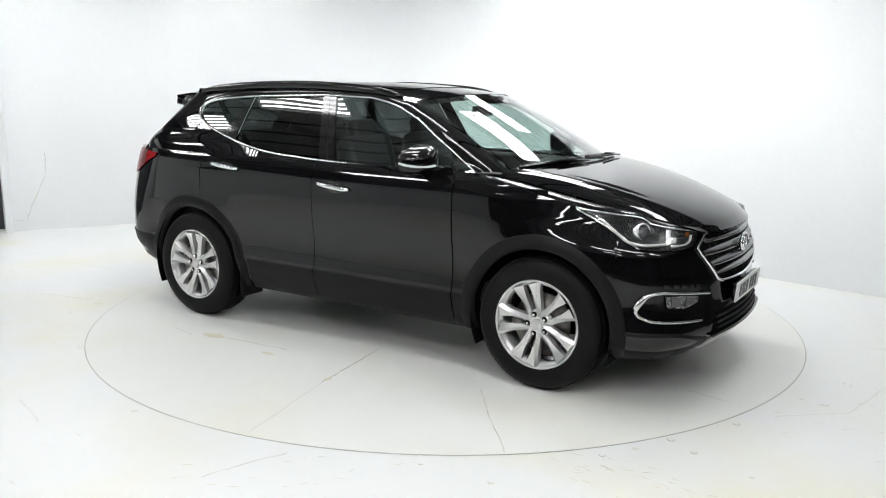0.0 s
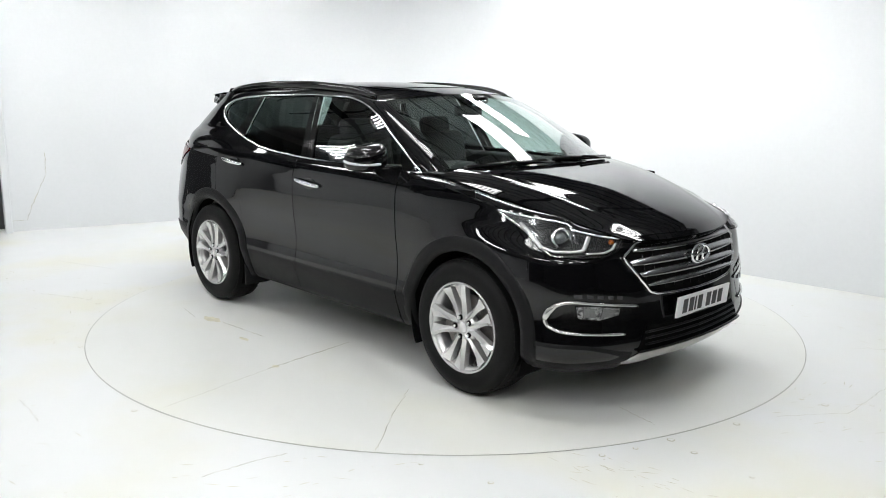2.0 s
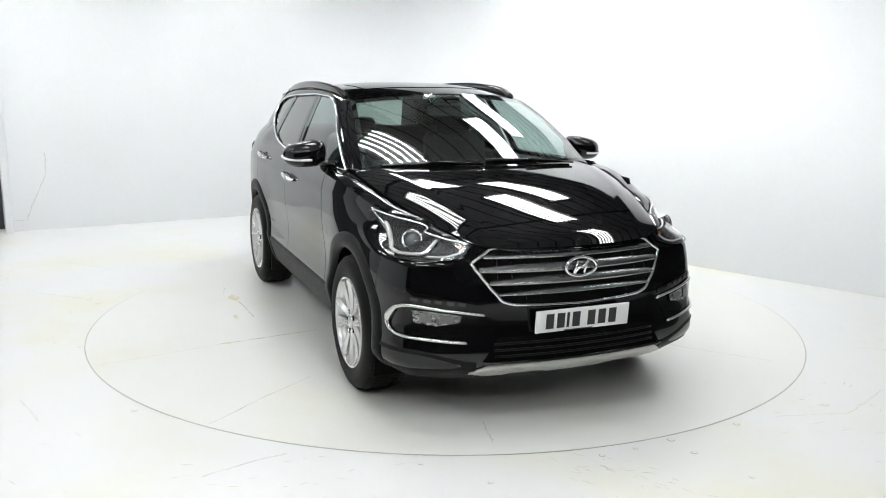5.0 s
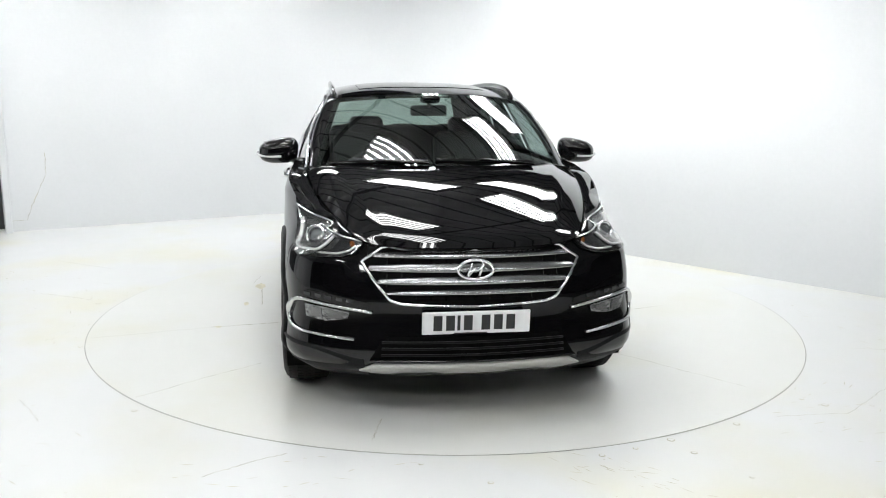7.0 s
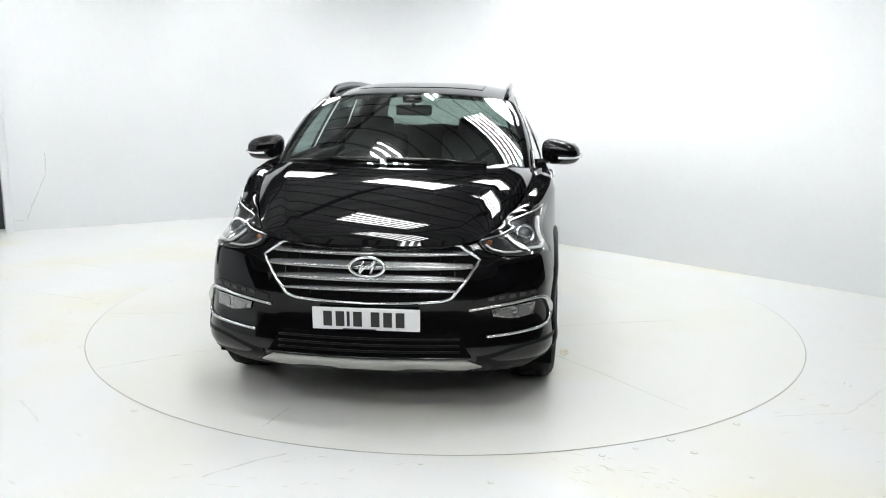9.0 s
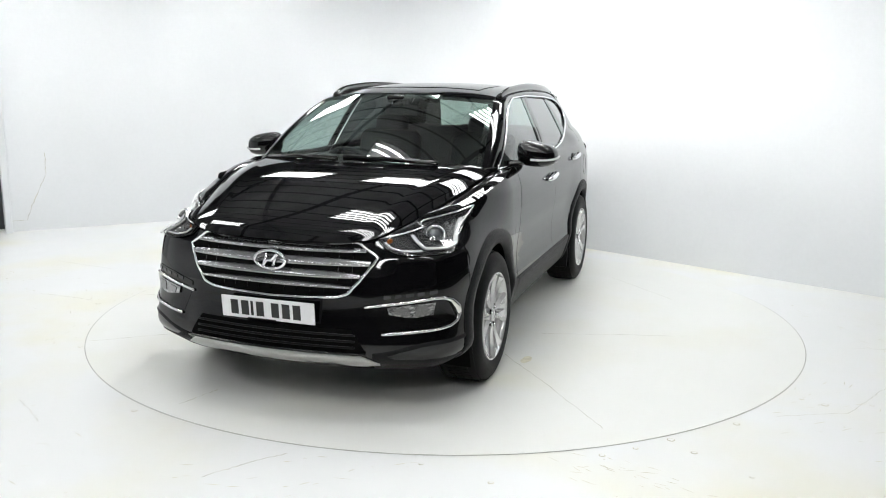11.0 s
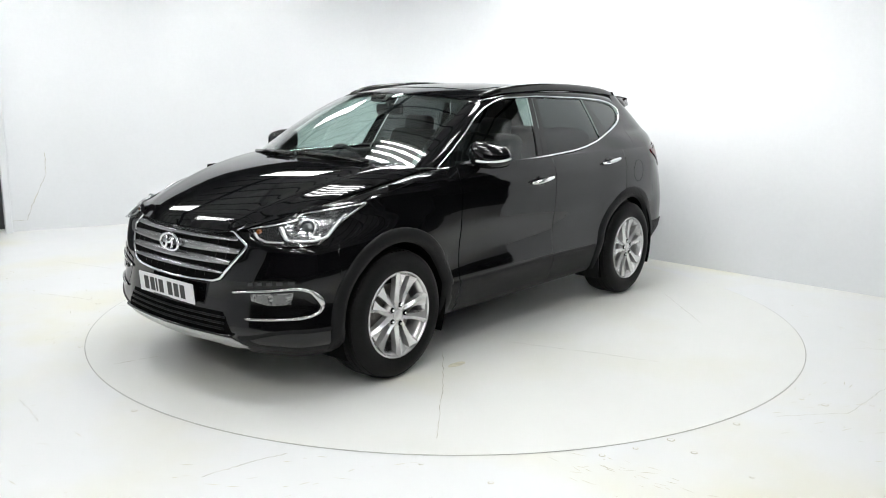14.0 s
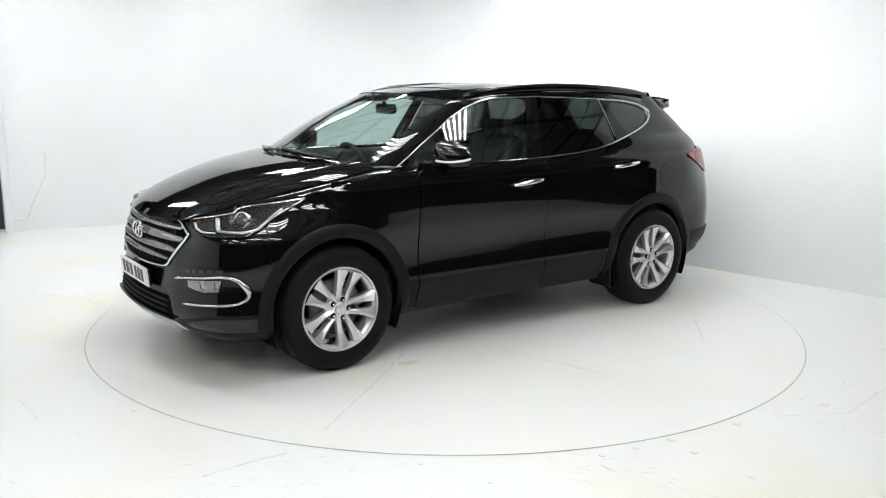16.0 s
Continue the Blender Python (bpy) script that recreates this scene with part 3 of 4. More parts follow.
def build_wheel(car):
    """A wheel on the left side, its middle at the origin, its face towards +y."""
    w = lathe([(0.243, 0.010), (0.250, 0.024), (0.243, 0.030), (0.236, 0.018), (0.228, -0.02), (0.222, -0.15), (0.240, -0.19), (0.236, -0.15), (0.215, -0.02), (0.228, 0.008), (0.243, 0.010)], 72)
    rim = part("wheel", w, ALLOY, car, "silver alloy wheel with five twin spokes")
    prof = [(0.240, 0.018), (0.252, 0.024), (0.285, 0.034), (0.318, 0.031), (0.345, 0.019), (0.360, 0.000), (0.367, -0.02), (0.370, -0.06), (0.371, -0.10), (0.370, -0.15),
            (0.365, -0.19), (0.350, -0.212), (0.30, -0.222), (0.25, -0.20), (0.235, -0.18)]
    part("tyre", lathe(prof, 72), RUBBER, rim, "black road tyre")
    # tread blocks
    bm = bmesh.new()
    for k in range(72):
        a = 2 * math.pi * k / 72
        for y, t in ((-0.015, .4), (-0.055, -.3), (-0.10, .3), (-0.145, -.3), (-0.185, .4)):
            m = Matrix.Rotation(-a - t * .04, 4, "Y") @ Matrix.Translation((0.3690 if abs(y + .1) < .08 else .3610, y, 0)) @ Matrix.Rotation(t * .5, 4, "X")
            r = bmesh.ops.create_cube(bm, size=1, matrix=m @ Matrix.Diagonal((.006, .031, .027, 1)))
    part("tread", bm, RUBBER, rim, smooth=False)
    part("brake_disc", lathe([(0.0, -0.055), (.165, -0.055), (.165, -.075), (0, -.075)], 40), STEEL, rim, "dull steel brake disc")
    bm = box((-0.115, -0.06, 0.06), (.07, .07, .16), .015, Euler((0, .5, 0)).to_matrix().to_4x4())
    part("caliper", bm, STEEL, rim)
    part("hub_cap", lathe([(0.0, 0.019), (.026, .019), (.031, .015), (.033, .006), (.033, -.02)], 32), ALLOY, rim)
    part("hub", lathe([(.030, .008), (.060, .010), (.075, .000), (.085, -.022), (.080, -.05), (0, -.05)], 40), ALLOY, rim)
    for k in range(10):
        pair, s = divmod(k, 2)
        s = 1 if s else -1
        a0 = 2 * math.pi * pair / 5 + math.pi
        ax, n = Vector((math.cos(a0), 0, math.sin(a0))), Vector((-math.sin(a0), 0, math.cos(a0)))
        rows = []
        for j in range(11):
            t = j / 10
            r = .040 + t * .196
            mid = .025 + .030 * t ** 1.2
            hw = .0135 + .0095 * t + .0150 * max(0, t - .55) ** 1.3 / .45 ** 1.3
            y = .010 - .009 * math.sin(math.pi * min(t * 1.05, 1)) * .8 + .014 * t
            inner, outer = s * (mid - hw), s * (mid + hw)
            crease = inner + (outer - inner) * (.25 + .5 * t)
            c = ax * (r - .012 * t * t * (mid / .055))
            rows.append([c + n * inner + Vector((0, y - .045, 0)), c + n * inner + Vector((0, y - .004, 0)), c + n * crease + Vector((0, y + .0065, 0)),
                         c + n * outer + Vector((0, y - .009, 0)), c + n * outer + Vector((0, y - .045, 0))])
        sp = part("spoke", grids(rows), ALLOY, rim, smooth=False)
    for k in range(5):
        a = 2 * math.pi * k / 5 + math.pi
        # No hollow here: a black disc carries the recess's shade as colour.
        bm = lathe([(.0, .0), (.0145, .0), (.0155, -.004)], 16)
        bmesh.ops.translate(bm, vec=(.056 * math.cos(a), .0125, .056 * math.sin(a)), verts=bm.verts[:])
        part("lug_recess_shade", bm, DARK, rim)
        bm = lathe([(.0, .008), (.007, .008), (.0085, .005), (.0085, 0)], 6)
        bmesh.ops.translate(bm, vec=(.056 * math.cos(a), .0132, .056 * math.sin(a)), verts=bm.verts[:])
        part("lug_nut", bm, CHROME, rim)
    return rim


def copy_part(ob, m, parent):
    c = copy_thing(ob, m)
    c.parent = parent
    return c


def patch(name, top, bottom, off, material, parent, label="", cols=24, rows=6, side=1):
    """A panel on the body between two lines of (u, z)."""
    t, b = resample(top, cols), resample(bottom, cols)
    g = []
    for p, q in zip(t, b):
        g.append([body(p[0] + (q[0] - p[0]) * j / rows, p[1] + (q[1] - p[1]) * j / rows, off) for j in range(rows + 1)])
    return part(name, grids(mir(g) if side < 0 else g), material, parent, label)


def bar_on(name, line, r, off, material, parent, label="", n=40, side=1, flat=1.0, sides=8):
    p = [body(u, z, off) for u, z in resample(line, n)]
    if side < 0:
        p = [(x, -y, z) for x, y, z in p]
    return part(name, tube(p, r, sides, flat), material, parent, label)


def fy(*pts):
    """Lines on the nose given by half-width and height."""
    return [(u_front(y), z) for y, z in pts]


def fx(*pts):
    return [(u_at_x(x), z) for x, z in pts]


def build_car():
    car = new("car")
    tagged(car, "glossy black five-door sport utility car with silver alloy wheels", "car")
    # ---- lower panels
    U = {k: u_at_x(v) for k, v in dict(q=-1.26, rd0=-1.254, rd1=-.243, fd0=-.237, fd1=.80, fe0=.806, fe1=1.72, fb=1.7225).items()}
    for g, side in zip(both(columns(0, U["q"], 150)), (1, -1)):
        part("quarter_panel", grids(g), PAINT, car)
    for g in both(columns(U["rd0"], U["rd1"], 90)):
        part("rear_door", grids(g), PAINT, car)
    for g in both(columns(U["fd0"], U["fd1"], 90)):
        part("front_door", grids(g), PAINT, car)
    for g in both(columns(U["fe0"], U["fe1"], 110)):
        part("front_wing", grids(g), PAINT, car)
    g = columns(U["fb"], 1.0, 150)
    part("front_bumper", grids(g, mir(g)), PAINT, car)
    # dark core behind the panel gaps
    g = [[body(u, a + (1.10 - a) * j / 8 if u < .75 else a + (.86 - a) * j / 8, -.012) for j in range(9)] for u, a in ((i / 200, max(z_low(i / 200), .30) + .004) for i in range(201))]
    part("inner_shell", grids(g, mir(g)), DARK, car)
    # wing tops between the side and the bonnet
    n = 90
    u0, u1 = u_at_x(.85), u_front(.565)
    g = []
    for i in range(n + 1):
        q = i / n
        if q < .7:
            t = q / .7
            o, h = u0 + (u1 - u0) * t, hood(1.012, t)
        else:
            t = (q - .7) / .3
            o, h = u1 + (1 - u1) * t, hood(1.012 * (1 - t), 1.003)
        p, h = np.array(body(o, z_top(o))), np.array(h) - np.array((0, 0, .004))
        row = []
        for j in range(9):
            s = j / 8
            c = p * (1 - s) + h * s
            c[2] += .009 * math.sin(math.pi * s) * (1 - smooth01(.55, .75, q)) * min(1, q * 12)
            row.append(tuple(c))
        g.append(row)
    part("wing_top", grids(g), PAINT, car)
    part("wing_top", grids(mir(g)), PAINT, car)
    g = [[hood(-1 + 2 * i / 60, j / 40) for j in range(41)] for i in range(61)]
    edge = [[hood(-1 + 2 * i / 60, 1), tuple(np.array(hood(-1 + 2 * i / 60, 1)) + np.array((-.02, 0, -.02)))] for i in range(61)]
    part("bonnet", grids(g, edge), PAINT, car)
    # cowl under the wipers
    g = [[tuple(np.array(hood(-1 + i / 20, 0)) + np.array((.01, 0, -.012))), tuple(np.array(screen(-1 + i / 20, 0)) + np.array((-.01, 0, -.015)))] for i in range(41)]
    part("cowl", grids(g), TRIM, car)
    # ---- cabin
    g = [[screen(-1 + i / 20, j / 16) for j in range(17)] for i in range(41)]
    part("windscreen", grids(g), WS_GLASS, car, "pale green tinted windscreen").visible_shadow = False
    for a0, a1, b0, b1 in ((-1, 1, 0, .045), (-1, 1, .925, 1), (-1, -.955, 0, 1), (.955, 1, 0, 1)):
        g = [[tuple(np.array(screen(a0 + (a1 - a0) * i / 24, b0 + (b1 - b0) * j / 10)) - np.array((.003, 0, .003))) for j in range(11)] for i in range(25)]
        part("screen_border", grids(g), TRIM, car)
    g = [[roof(-1 + i / 16, j / 50) for j in range(51)] for i in range(33)]
    part("roof", grids(g), PAINT, car)
    g = [[tuple(np.array(roof(-.97 + 1.94 * i / 16, j / 16)) - np.array((0, 0, .03))) for j in range(17)] for i in range(17)]
    part("headlining", grids(g), LINING, car, "pale grey headlining")
    part("sunroof_panel", grids([[tuple(np.array(roof(-.72 + 1.44 * i / 16, .14 + .26 * j / 8)) + np.array((0, 0, .003))) for j in range(9)] for i in range(17)]), TRIM, car, "dark glass roof panel")
    # pillars and cant rails
    up_f = resample([p for p in UP if p[0] >= .30], 30)
    up_b = resample([p for p in UP if p[0] <= .30], 50)
    g = []
    for i, (x, z) in enumerate(up_f):
        b = i / 29
        p, q = np.array(cab(x, z + .006)), np.array(screen(1, b))
        g.append([tuple(p * (1 - s) + q * s + np.array((.006, .012, .008)) * math.sin(math.pi * s)) for s in (k / 6 for k in range(7))])
    for i, (x, z) in enumerate(up_b[1:]):
        b = (i + 1) / 49 * .9
        p, q = np.array(cab(x, z + .006)), np.array(roof(1, b))
        g.append([tuple(p * (1 - s) + q * s + np.array((0, .014, .008)) * math.sin(math.pi * s)) for s in (k / 6 for k in range(7))])
    part("cant_rail", grids(g), PAINT, car)
    part("cant_rail", grids(mir(g)), PAINT, car)
    # between belt and the sweep of the windows, and the broad rear pillar
    g = []
    for i in range(60):
        x = .93 - 2.40 * i / 59
        a = body(u_at_x(x), 1.163)
        b = cab(x, low_z(x) - .004)
        w = smooth01(1.0, 1.4, -x)
        row = []
        for k in range(9):
            s = k / 8
            z = a[2] + (b[2] - a[2]) * s
            t = min(max((z - 1.163) / .1357, 0), 1)
            row.append((x, (a[1] + (side_y(x, b[2]) - a[1]) * s) * (1 - w) + (a[1] + (side_y(x, z) - a[1]) * t) * w, z))
        g.append(row)
    part("waist", grids(g), PAINT, car)
    part("waist", grids(mir(g)), PAINT, car)
    g = []
    for j in range(25):
        z = 1.163 + (1.57 - 1.163) * j / 24
        x0 = -1.465
        x1 = contour_x(z)
        row = []
        for k in range(17):
            x = x0 + (x1 - x0) * k / 16
            y = side_y(x, z)
            if j < 8:
                y = y * (j / 8) + body(u_at_x(max(x, -2.06)), 1.163)[1] * (1 - j / 8)
            row.append((x, y - .03 * (k / 16) ** 4, z))
        g.append(row)
    part("rear_pillar", grids(g), PAINT, car)
    part("rear_pillar", grids(mir(g)), PAINT, car)
    # tailgate round the rear screen
    def gate(a, z):
        x1 = contour_x(z)
        return (x1 - (.26 - .35 * (z - 1.165)) * (1 - abs(a) ** 2.4), a * (side_y(x1, z) - .03), z)
    g1, g2 = [], []
    for za, zb, aa, ab in ((1.165, 1.2, -1, 1), (1.53, 1.6, -1, 1), (1.2, 1.53, -1, -.82), (1.2, 1.53, .82, 1)):
        g1.append([[gate(aa + (ab - aa) * i / 24, za + (zb - za) * j / 8) for j in range(9)] for i in range(25)])
    g1.append([[body(u_at_x(-1.98) * i / 24, 1.164), gate(i / 24, 1.168)] for i in range(25)])
    g1.append(mir(g1[-1]))
    part("tailgate", grids(*g1), PAINT, car)
    part("rear_screen", grids([[gate(-.82 + 1.64 * i / 20, 1.2 + .33 * j / 8) for j in range(9)] for i in range(21)]), REAR_GLASS, car, "tinted rear screen").visible_shadow = False
    # spoiler lip
    g = []
    for i in range(25):
        a = -1 + i / 12
        f = np.array(roof(a * .98, .97))
        r = np.array((-1.86 - .05 * (1 - a * a), a * .575, 1.548 + .035 * (1 - a * a)))
        g.append([tuple(f + np.array((0, 0, .004))), tuple((f + r) / 2 + np.array((0, 0, .008))), tuple(r), tuple(r - np.array((-.01, 0, .028))), tuple(f - np.array((0, 0, .05)))])
    part("spoiler", grids(g), PAINT, car, "black roof spoiler")
    for s in (1, -1):
        bm = grids([[(-1.62, s * .575, 1.555), (-1.62, s * .63, 1.50)], [(-1.76, s * .575, 1.55), (-1.74, s * .622, 1.48)], [(-1.855, s * .572, 1.546), (-1.835, s * .60, 1.488)]])
        bmesh.ops.solidify(bm, geom=bm.faces[:], thickness=.015)
        part("spoiler_fin", bm, TRIM, car)
    # ---- side glass, pillars, bright trim
    for s in (1, -1):
        def sided(rows):
            return mir(rows) if s < 0 else rows

        def pane(name, x0, x1, lean0, lean1, m, label):
            rows = []
            for i in range(31):
                t = i / 30
                row = []
                for j in range(9):
                    v = j / 8
                    xb, xt = x0[0] * (1 - t) + x1[0] * t, x0[1] * (1 - t) + x1[1] * t
                    x = xb * (1 - v) + xt * v
                    zl, zu = low_z(x), up_z(x)
                    z = low_z(xb) * (1 - v) + up_z(xt) * v
                    row.append(cab(x, min(max(z, zl), zu), -.008))
                rows.append(row)
            part(name, grids(sided(rows)), m, car, label).visible_shadow = False
        pane("front_side_window", (.905, .86), (-.11, -.24), 0, 0, SIDE_GLASS, "pale green tinted door glass")
        pane("rear_side_window", (-.225, -.345), (-1.02, -.965), 0, 0, PRIVACY, "dark privacy door glass")
        pane("quarter_window", (-1.15, -.985), (-1.46, -1.45), 0, 0, PRIVACY, "dark privacy quarter glass")

        def post(xb0, xt0, xb1, xt1, m, off):
            rows = []
            for j in range(10):
                v = j / 9
                row = []
                for k in range(5):
                    t = k / 4
                    xb, xt = xb0 * (1 - t) + xb1 * t, xt0 * (1 - t) + xt1 * t
                    x = xb * (1 - v) + xt * v
                    row.append(cab(x, low_z(xb) * (1 - v) + up_z(xt) * v, off))
                rows.append(row)
            return part("pillar", grids(sided(rows)), m, car)
        post(-.105, -.245, -.16, -.30, TRIM, .0)
        post(-.165, -.30, -.23, -.35, TRIM, .002)
        post(-1.015, -.96, -1.155, -.99, TRIM, .0)
        lo = resample([p for p in LOW], 60)
        up = resample([p for p in UP], 70)
        part("chrome_waist_strip", tube([(p[0], s * p[1], p[2]) for p in (cab(x, z - .002, .004) for x, z in lo)], .0095, 6, .75), CHROME, car, "bright chrome strip")
        tip = resample([LOW[-1], (-1.475, 1.458), UP[-1]], 8)
        part("chrome_window_strip", tube([(p[0], s * p[1], p[2]) for p in (cab(x, z + .002, .004) for x, z in np.vstack([up, tip[::-1][1:]]))], .006, 6), CHROME, car, "thin bright chrome strip")
        # roof rail
        rail = spline([(.235, s * .605, 1.563), (.13, s * .612, 1.594), (-.05, s * .62, 1.620), (-.5, s * .622, 1.642), (-1.0, s * .606, 1.634), (-1.4, s * .58, 1.607), (-1.62, s * .555, 1.570)], 40)
        part("roof_rail", tube([(x, y, z - .010) for x, y, z in rail], .0165, 10, 1.75), TRIM, car, "gloss black roof rail")
        # door handles
        for x, z in ((-.055, 1.022), (-1.015, 1.092)):
            y = body(u_at_x(x), z)[1]
            bm = bmesh.new()
            bmesh.ops.create_uvsphere(bm, u_segments=16, v_segments=8, radius=1)
            bmesh.ops.transform(bm, matrix=Matrix.Translation((x + .01, s * (y + .001), z - .008)) @ Matrix.Diagonal((.075, .006, .036, 1)), verts=bm.verts[:])
            part("handle_cup", bm, TRIM, car)
            h = part("door_handle", tube(spline([(x - .125, s * (y + .008), z + .012), (x - .10, s * (y + .028), z + .010), (x, s * (y + .036), z), (x + .09, s * (y + .030), z - .010), (x + .125, s * (y + .006), z - .014)], 20),
                                         [.010 + .006 * math.sin(math.pi * k / 19) for k in range(20)], 10, .95), CHROME, car, "chrome door handle")
        # cladding: arch lips and sills
        for c in (-WHEELBASE2, WHEELBASE2):
            rows = []
            for i in range(57):
                a = math.radians(-14 + 208 * i / 56)
                if c > 0:
                    a = math.pi - a
                row = []
                for rr, off in ((ARCH_R - .012, -.02), (ARCH_R - .008, .008), (ARCH_R + .02, .014), (ARCH_R + .062, .011), (ARCH_R + .070, .005), (ARCH_R + .073, -.004)):
                    x, z = c + rr * math.cos(a), ARCH_Z + rr * math.sin(a)
                    row.append(body(u_at_x(x), max(z, .262), off))
                rows.append(row)
            part("arch_lip", grids(sided(rows)), CLAD, car, "matt black wheel-arch lip")
            rows = [[(c + ARCH_R * 1.0 * math.cos(t), s * y, ARCH_Z + ARCH_R * math.sin(t)) for y in (.50, .7, .905)] for t in (math.radians(-25 + 230 * i / 40) for i in range(41))]
            part("arch_liner", grids(rows), DARK, car)
        for x0, x1 in ((-.83, -.243), (-.237, .80), (.806, .905)):
            rows = []
            for i in range(13):
                u = u_at_x(x0 + (x1 - x0) * i / 12)
                rows.append([body(u, z, o) for z, o in ((.262, -.02), (.262, .002), (.30, .010), (.40, .012), (.462, .012), (.475, .008), (.478, -.003))])
            part("sill_cladding", grids(sided(rows)), CLAD, car, "matt black lower door cladding")
        # front and rear bumper skirts in grained plastic
        rows = []
        for i in range(60):
            u = u_at_x(1.775) + (u_front(.52) - u_at_x(1.775)) * i / 59
            x, y = PLAN[int(u * NU)]
            zt = .415 - .06 * (1 - smooth01(.50, .82, y))
            rows.append([body(u, z, o) for z, o in ((.232, -.02), (.235, .005), (.30, .006), (zt - .01, .006), (zt, -.004))])
        part("bumper_skirt", grids(sided(rows)), CLAD, car, "matt black lower bumper")
        rows = []
        for i in range(50):
            u = u_at_x(-1.78) * i / 49
            rows.append([body(u, z, o) for z, o in ((.33, -.03), (.335, .006), (.45, .008), (.525, .008), (.535, -.004))])
        part("rear_skirt", grids(sided(rows)), CLAD, car, "matt black rear bumper skirt")
        # tail lamp
        patch("tail_lamp", fx((-2.24, 1.150), (-2.08, 1.153), (-1.77, 1.140)), fx((-2.24, .955), (-2.12, .98), (-1.92, 1.06), (-1.775, 1.115)), .008, RED, car, "dark red tail lamp", 16, 5, s)
        # ---- mirror
        base = Vector((.60, s * .965, 1.225))
        bm = bmesh.new()
        bmesh.ops.create_uvsphere(bm, u_segments=28, v_segments=16, radius=1)
        for v in bm.verts:
            x, y, z = v.co
            q = (abs(x) ** 3 + abs(y) ** 3 + abs(z) ** 3) ** (1 / 3)
            x, y, z = x / q, y / q, z / q
            if x < -.35:
                x = -.35
            y2 = y * .121 + .004
            zz = z * (.077 - .012 * y)
            v.co = (x * .105 - .03 * max(0, y) ** 2 - .0, y2, zz - .012 * y)
        bmesh.ops.transform(bm, matrix=Matrix.Translation(base) @ Matrix.Diagonal((1, s, 1, 1)) @ Matrix.Rotation(-.12, 4, "Z"), verts=bm.verts[:])
        bmesh.ops.recalc_face_normals(bm, faces=bm.faces[:])
        house = part("wing_mirror", bm, PAINT, car, "gloss black wing mirror")
        pts = [(.708, .95, 1.197), (.70, 1.0, 1.195), (.665, 1.06, 1.196), (.61, 1.095, 1.203), (.565, 1.098, 1.212)]
        part("indicator_strip", tube([(x, s * y, z) for x, y, z in spline(pts, 20)], .0095, 8, .8), WHITE_LENS, house, "clear indicator strip")
        part("mirror_glass", box((.558, s * .968, 1.228), (.006, .19, .105), .002), CHROME, house, "mirror glass")
        part("mirror_foot", tube([(.72, s * .80, 1.165), (.66, s * .87, 1.172), (.63, s * .92, 1.185)], [.035, .028, .03], 10, .7), PAINT, house)
        # ---- headlamp
        ua, ub = u_at_x(1.525), u_front(.54)
        top = [(ua + (ub - ua) * k / 12, z_top(ua + (ub - ua) * k / 12) - .010) for k in range(13)]
        bot = [(ua, top[0][1] - .004), (u_at_x(1.70), .930), (u_at_x(1.80), .875), (u_at_x(1.885), .836), (u_front(.74), .832), (u_front(.64), .836), (u_front(.575), .858), (ub, top[-1][1] - .004)]
        lamp = patch("headlamp", top, bot, .002, LAMPBACK, car, "clear headlamp with projector and bright bezel", 40, 10, s)
        patch("lamp_cover", top, bot, .034, CLEAR, lamp, "clear lamp cover", 40, 10, s).visible_shadow = False
        rim = [*top, *bot[::-1][1:]]
        bar_on("lamp_bezel", top, .005, .012, CHROME, lamp, "", 40, s)
        bar_on("lamp_rim", bot[3:], .004, .012, TRIM, lamp, "", 30, s)
        bar_on("bright_edge", bot[:4], [.005 + .005 * math.sin(math.pi * k / 29) for k in range(30)], .010, BRACKET, lamp, "bright outer edge", 30, s, .8)
        bar_on("bright_bezel", [(u_at_x(1.66), .965), (u_at_x(1.76), .900), (u_at_x(1.82), .864), (u_at_x(1.90), .852), (u_front(.765), .858), (u_front(.735), .885), (u_front(.715), .915)], .013, .012, ALLOY, lamp, "bright L-shaped reflector", 40, s, .6)
        bar_on("reflector_fin", [(u_front(.75), .848), (u_front(.66), .848), (u_front(.605), .862), (u_front(.58), .885)], .008, .012, ALLOY, lamp, "", 24, s, .7)
        pc = Vector(body(u_at_x(1.905), .905, .020))
        rot = Vector((0, 1, 0)).rotation_difference(Vector((.80, .42, .28)).normalized()).to_matrix().to_4x4()
        for nm, prof, m, lb in (("projector_ring", [(.050, -.03), (.051, .010), (.046, .014), (.038, .004), (.035, -.01)], CHROME, "chrome projector ring"),
                                ("projector_lens", [(0, .018), (.016, .015), (.028, .008), (.036, -.004)], LENS, "round projector lens")):
            bm = lathe(prof, 32)
            bmesh.ops.transform(bm, matrix=Matrix.Diagonal((1, s, 1, 1)) @ Matrix.Translation(pc) @ rot, verts=bm.verts[:])
            bmesh.ops.recalc_face_normals(bm, faces=bm.faces[:])
            part(nm, bm, m, lamp, lb)
        pc = Vector(body(u_front(.60), .890, .006))
        bm = lathe([(0, .005), (.010, .004), (.015, 0)], 24)
        bmesh.ops.transform(bm, matrix=Matrix.Diagonal((1, s, 1, 1)) @ Matrix.Translation(pc) @ Matrix.Rotation(-1.0, 4, "Z"), verts=bm.verts[:])
        bmesh.ops.recalc_face_normals(bm, faces=bm.faces[:])
        part("indicator_bulb", bm, AMBER, lamp, "amber indicator bulb")
        # ---- fog lamp corner: bright C bracket, lamp, strip of day lights
        patch("fog_pocket", fy((.50, .585), (.66, .605), (.82, .622)), fy((.56, .455), (.72, .475), (.85, .50)), .001, TRIM, car, "dark fog-lamp pocket", 24, 6, s)
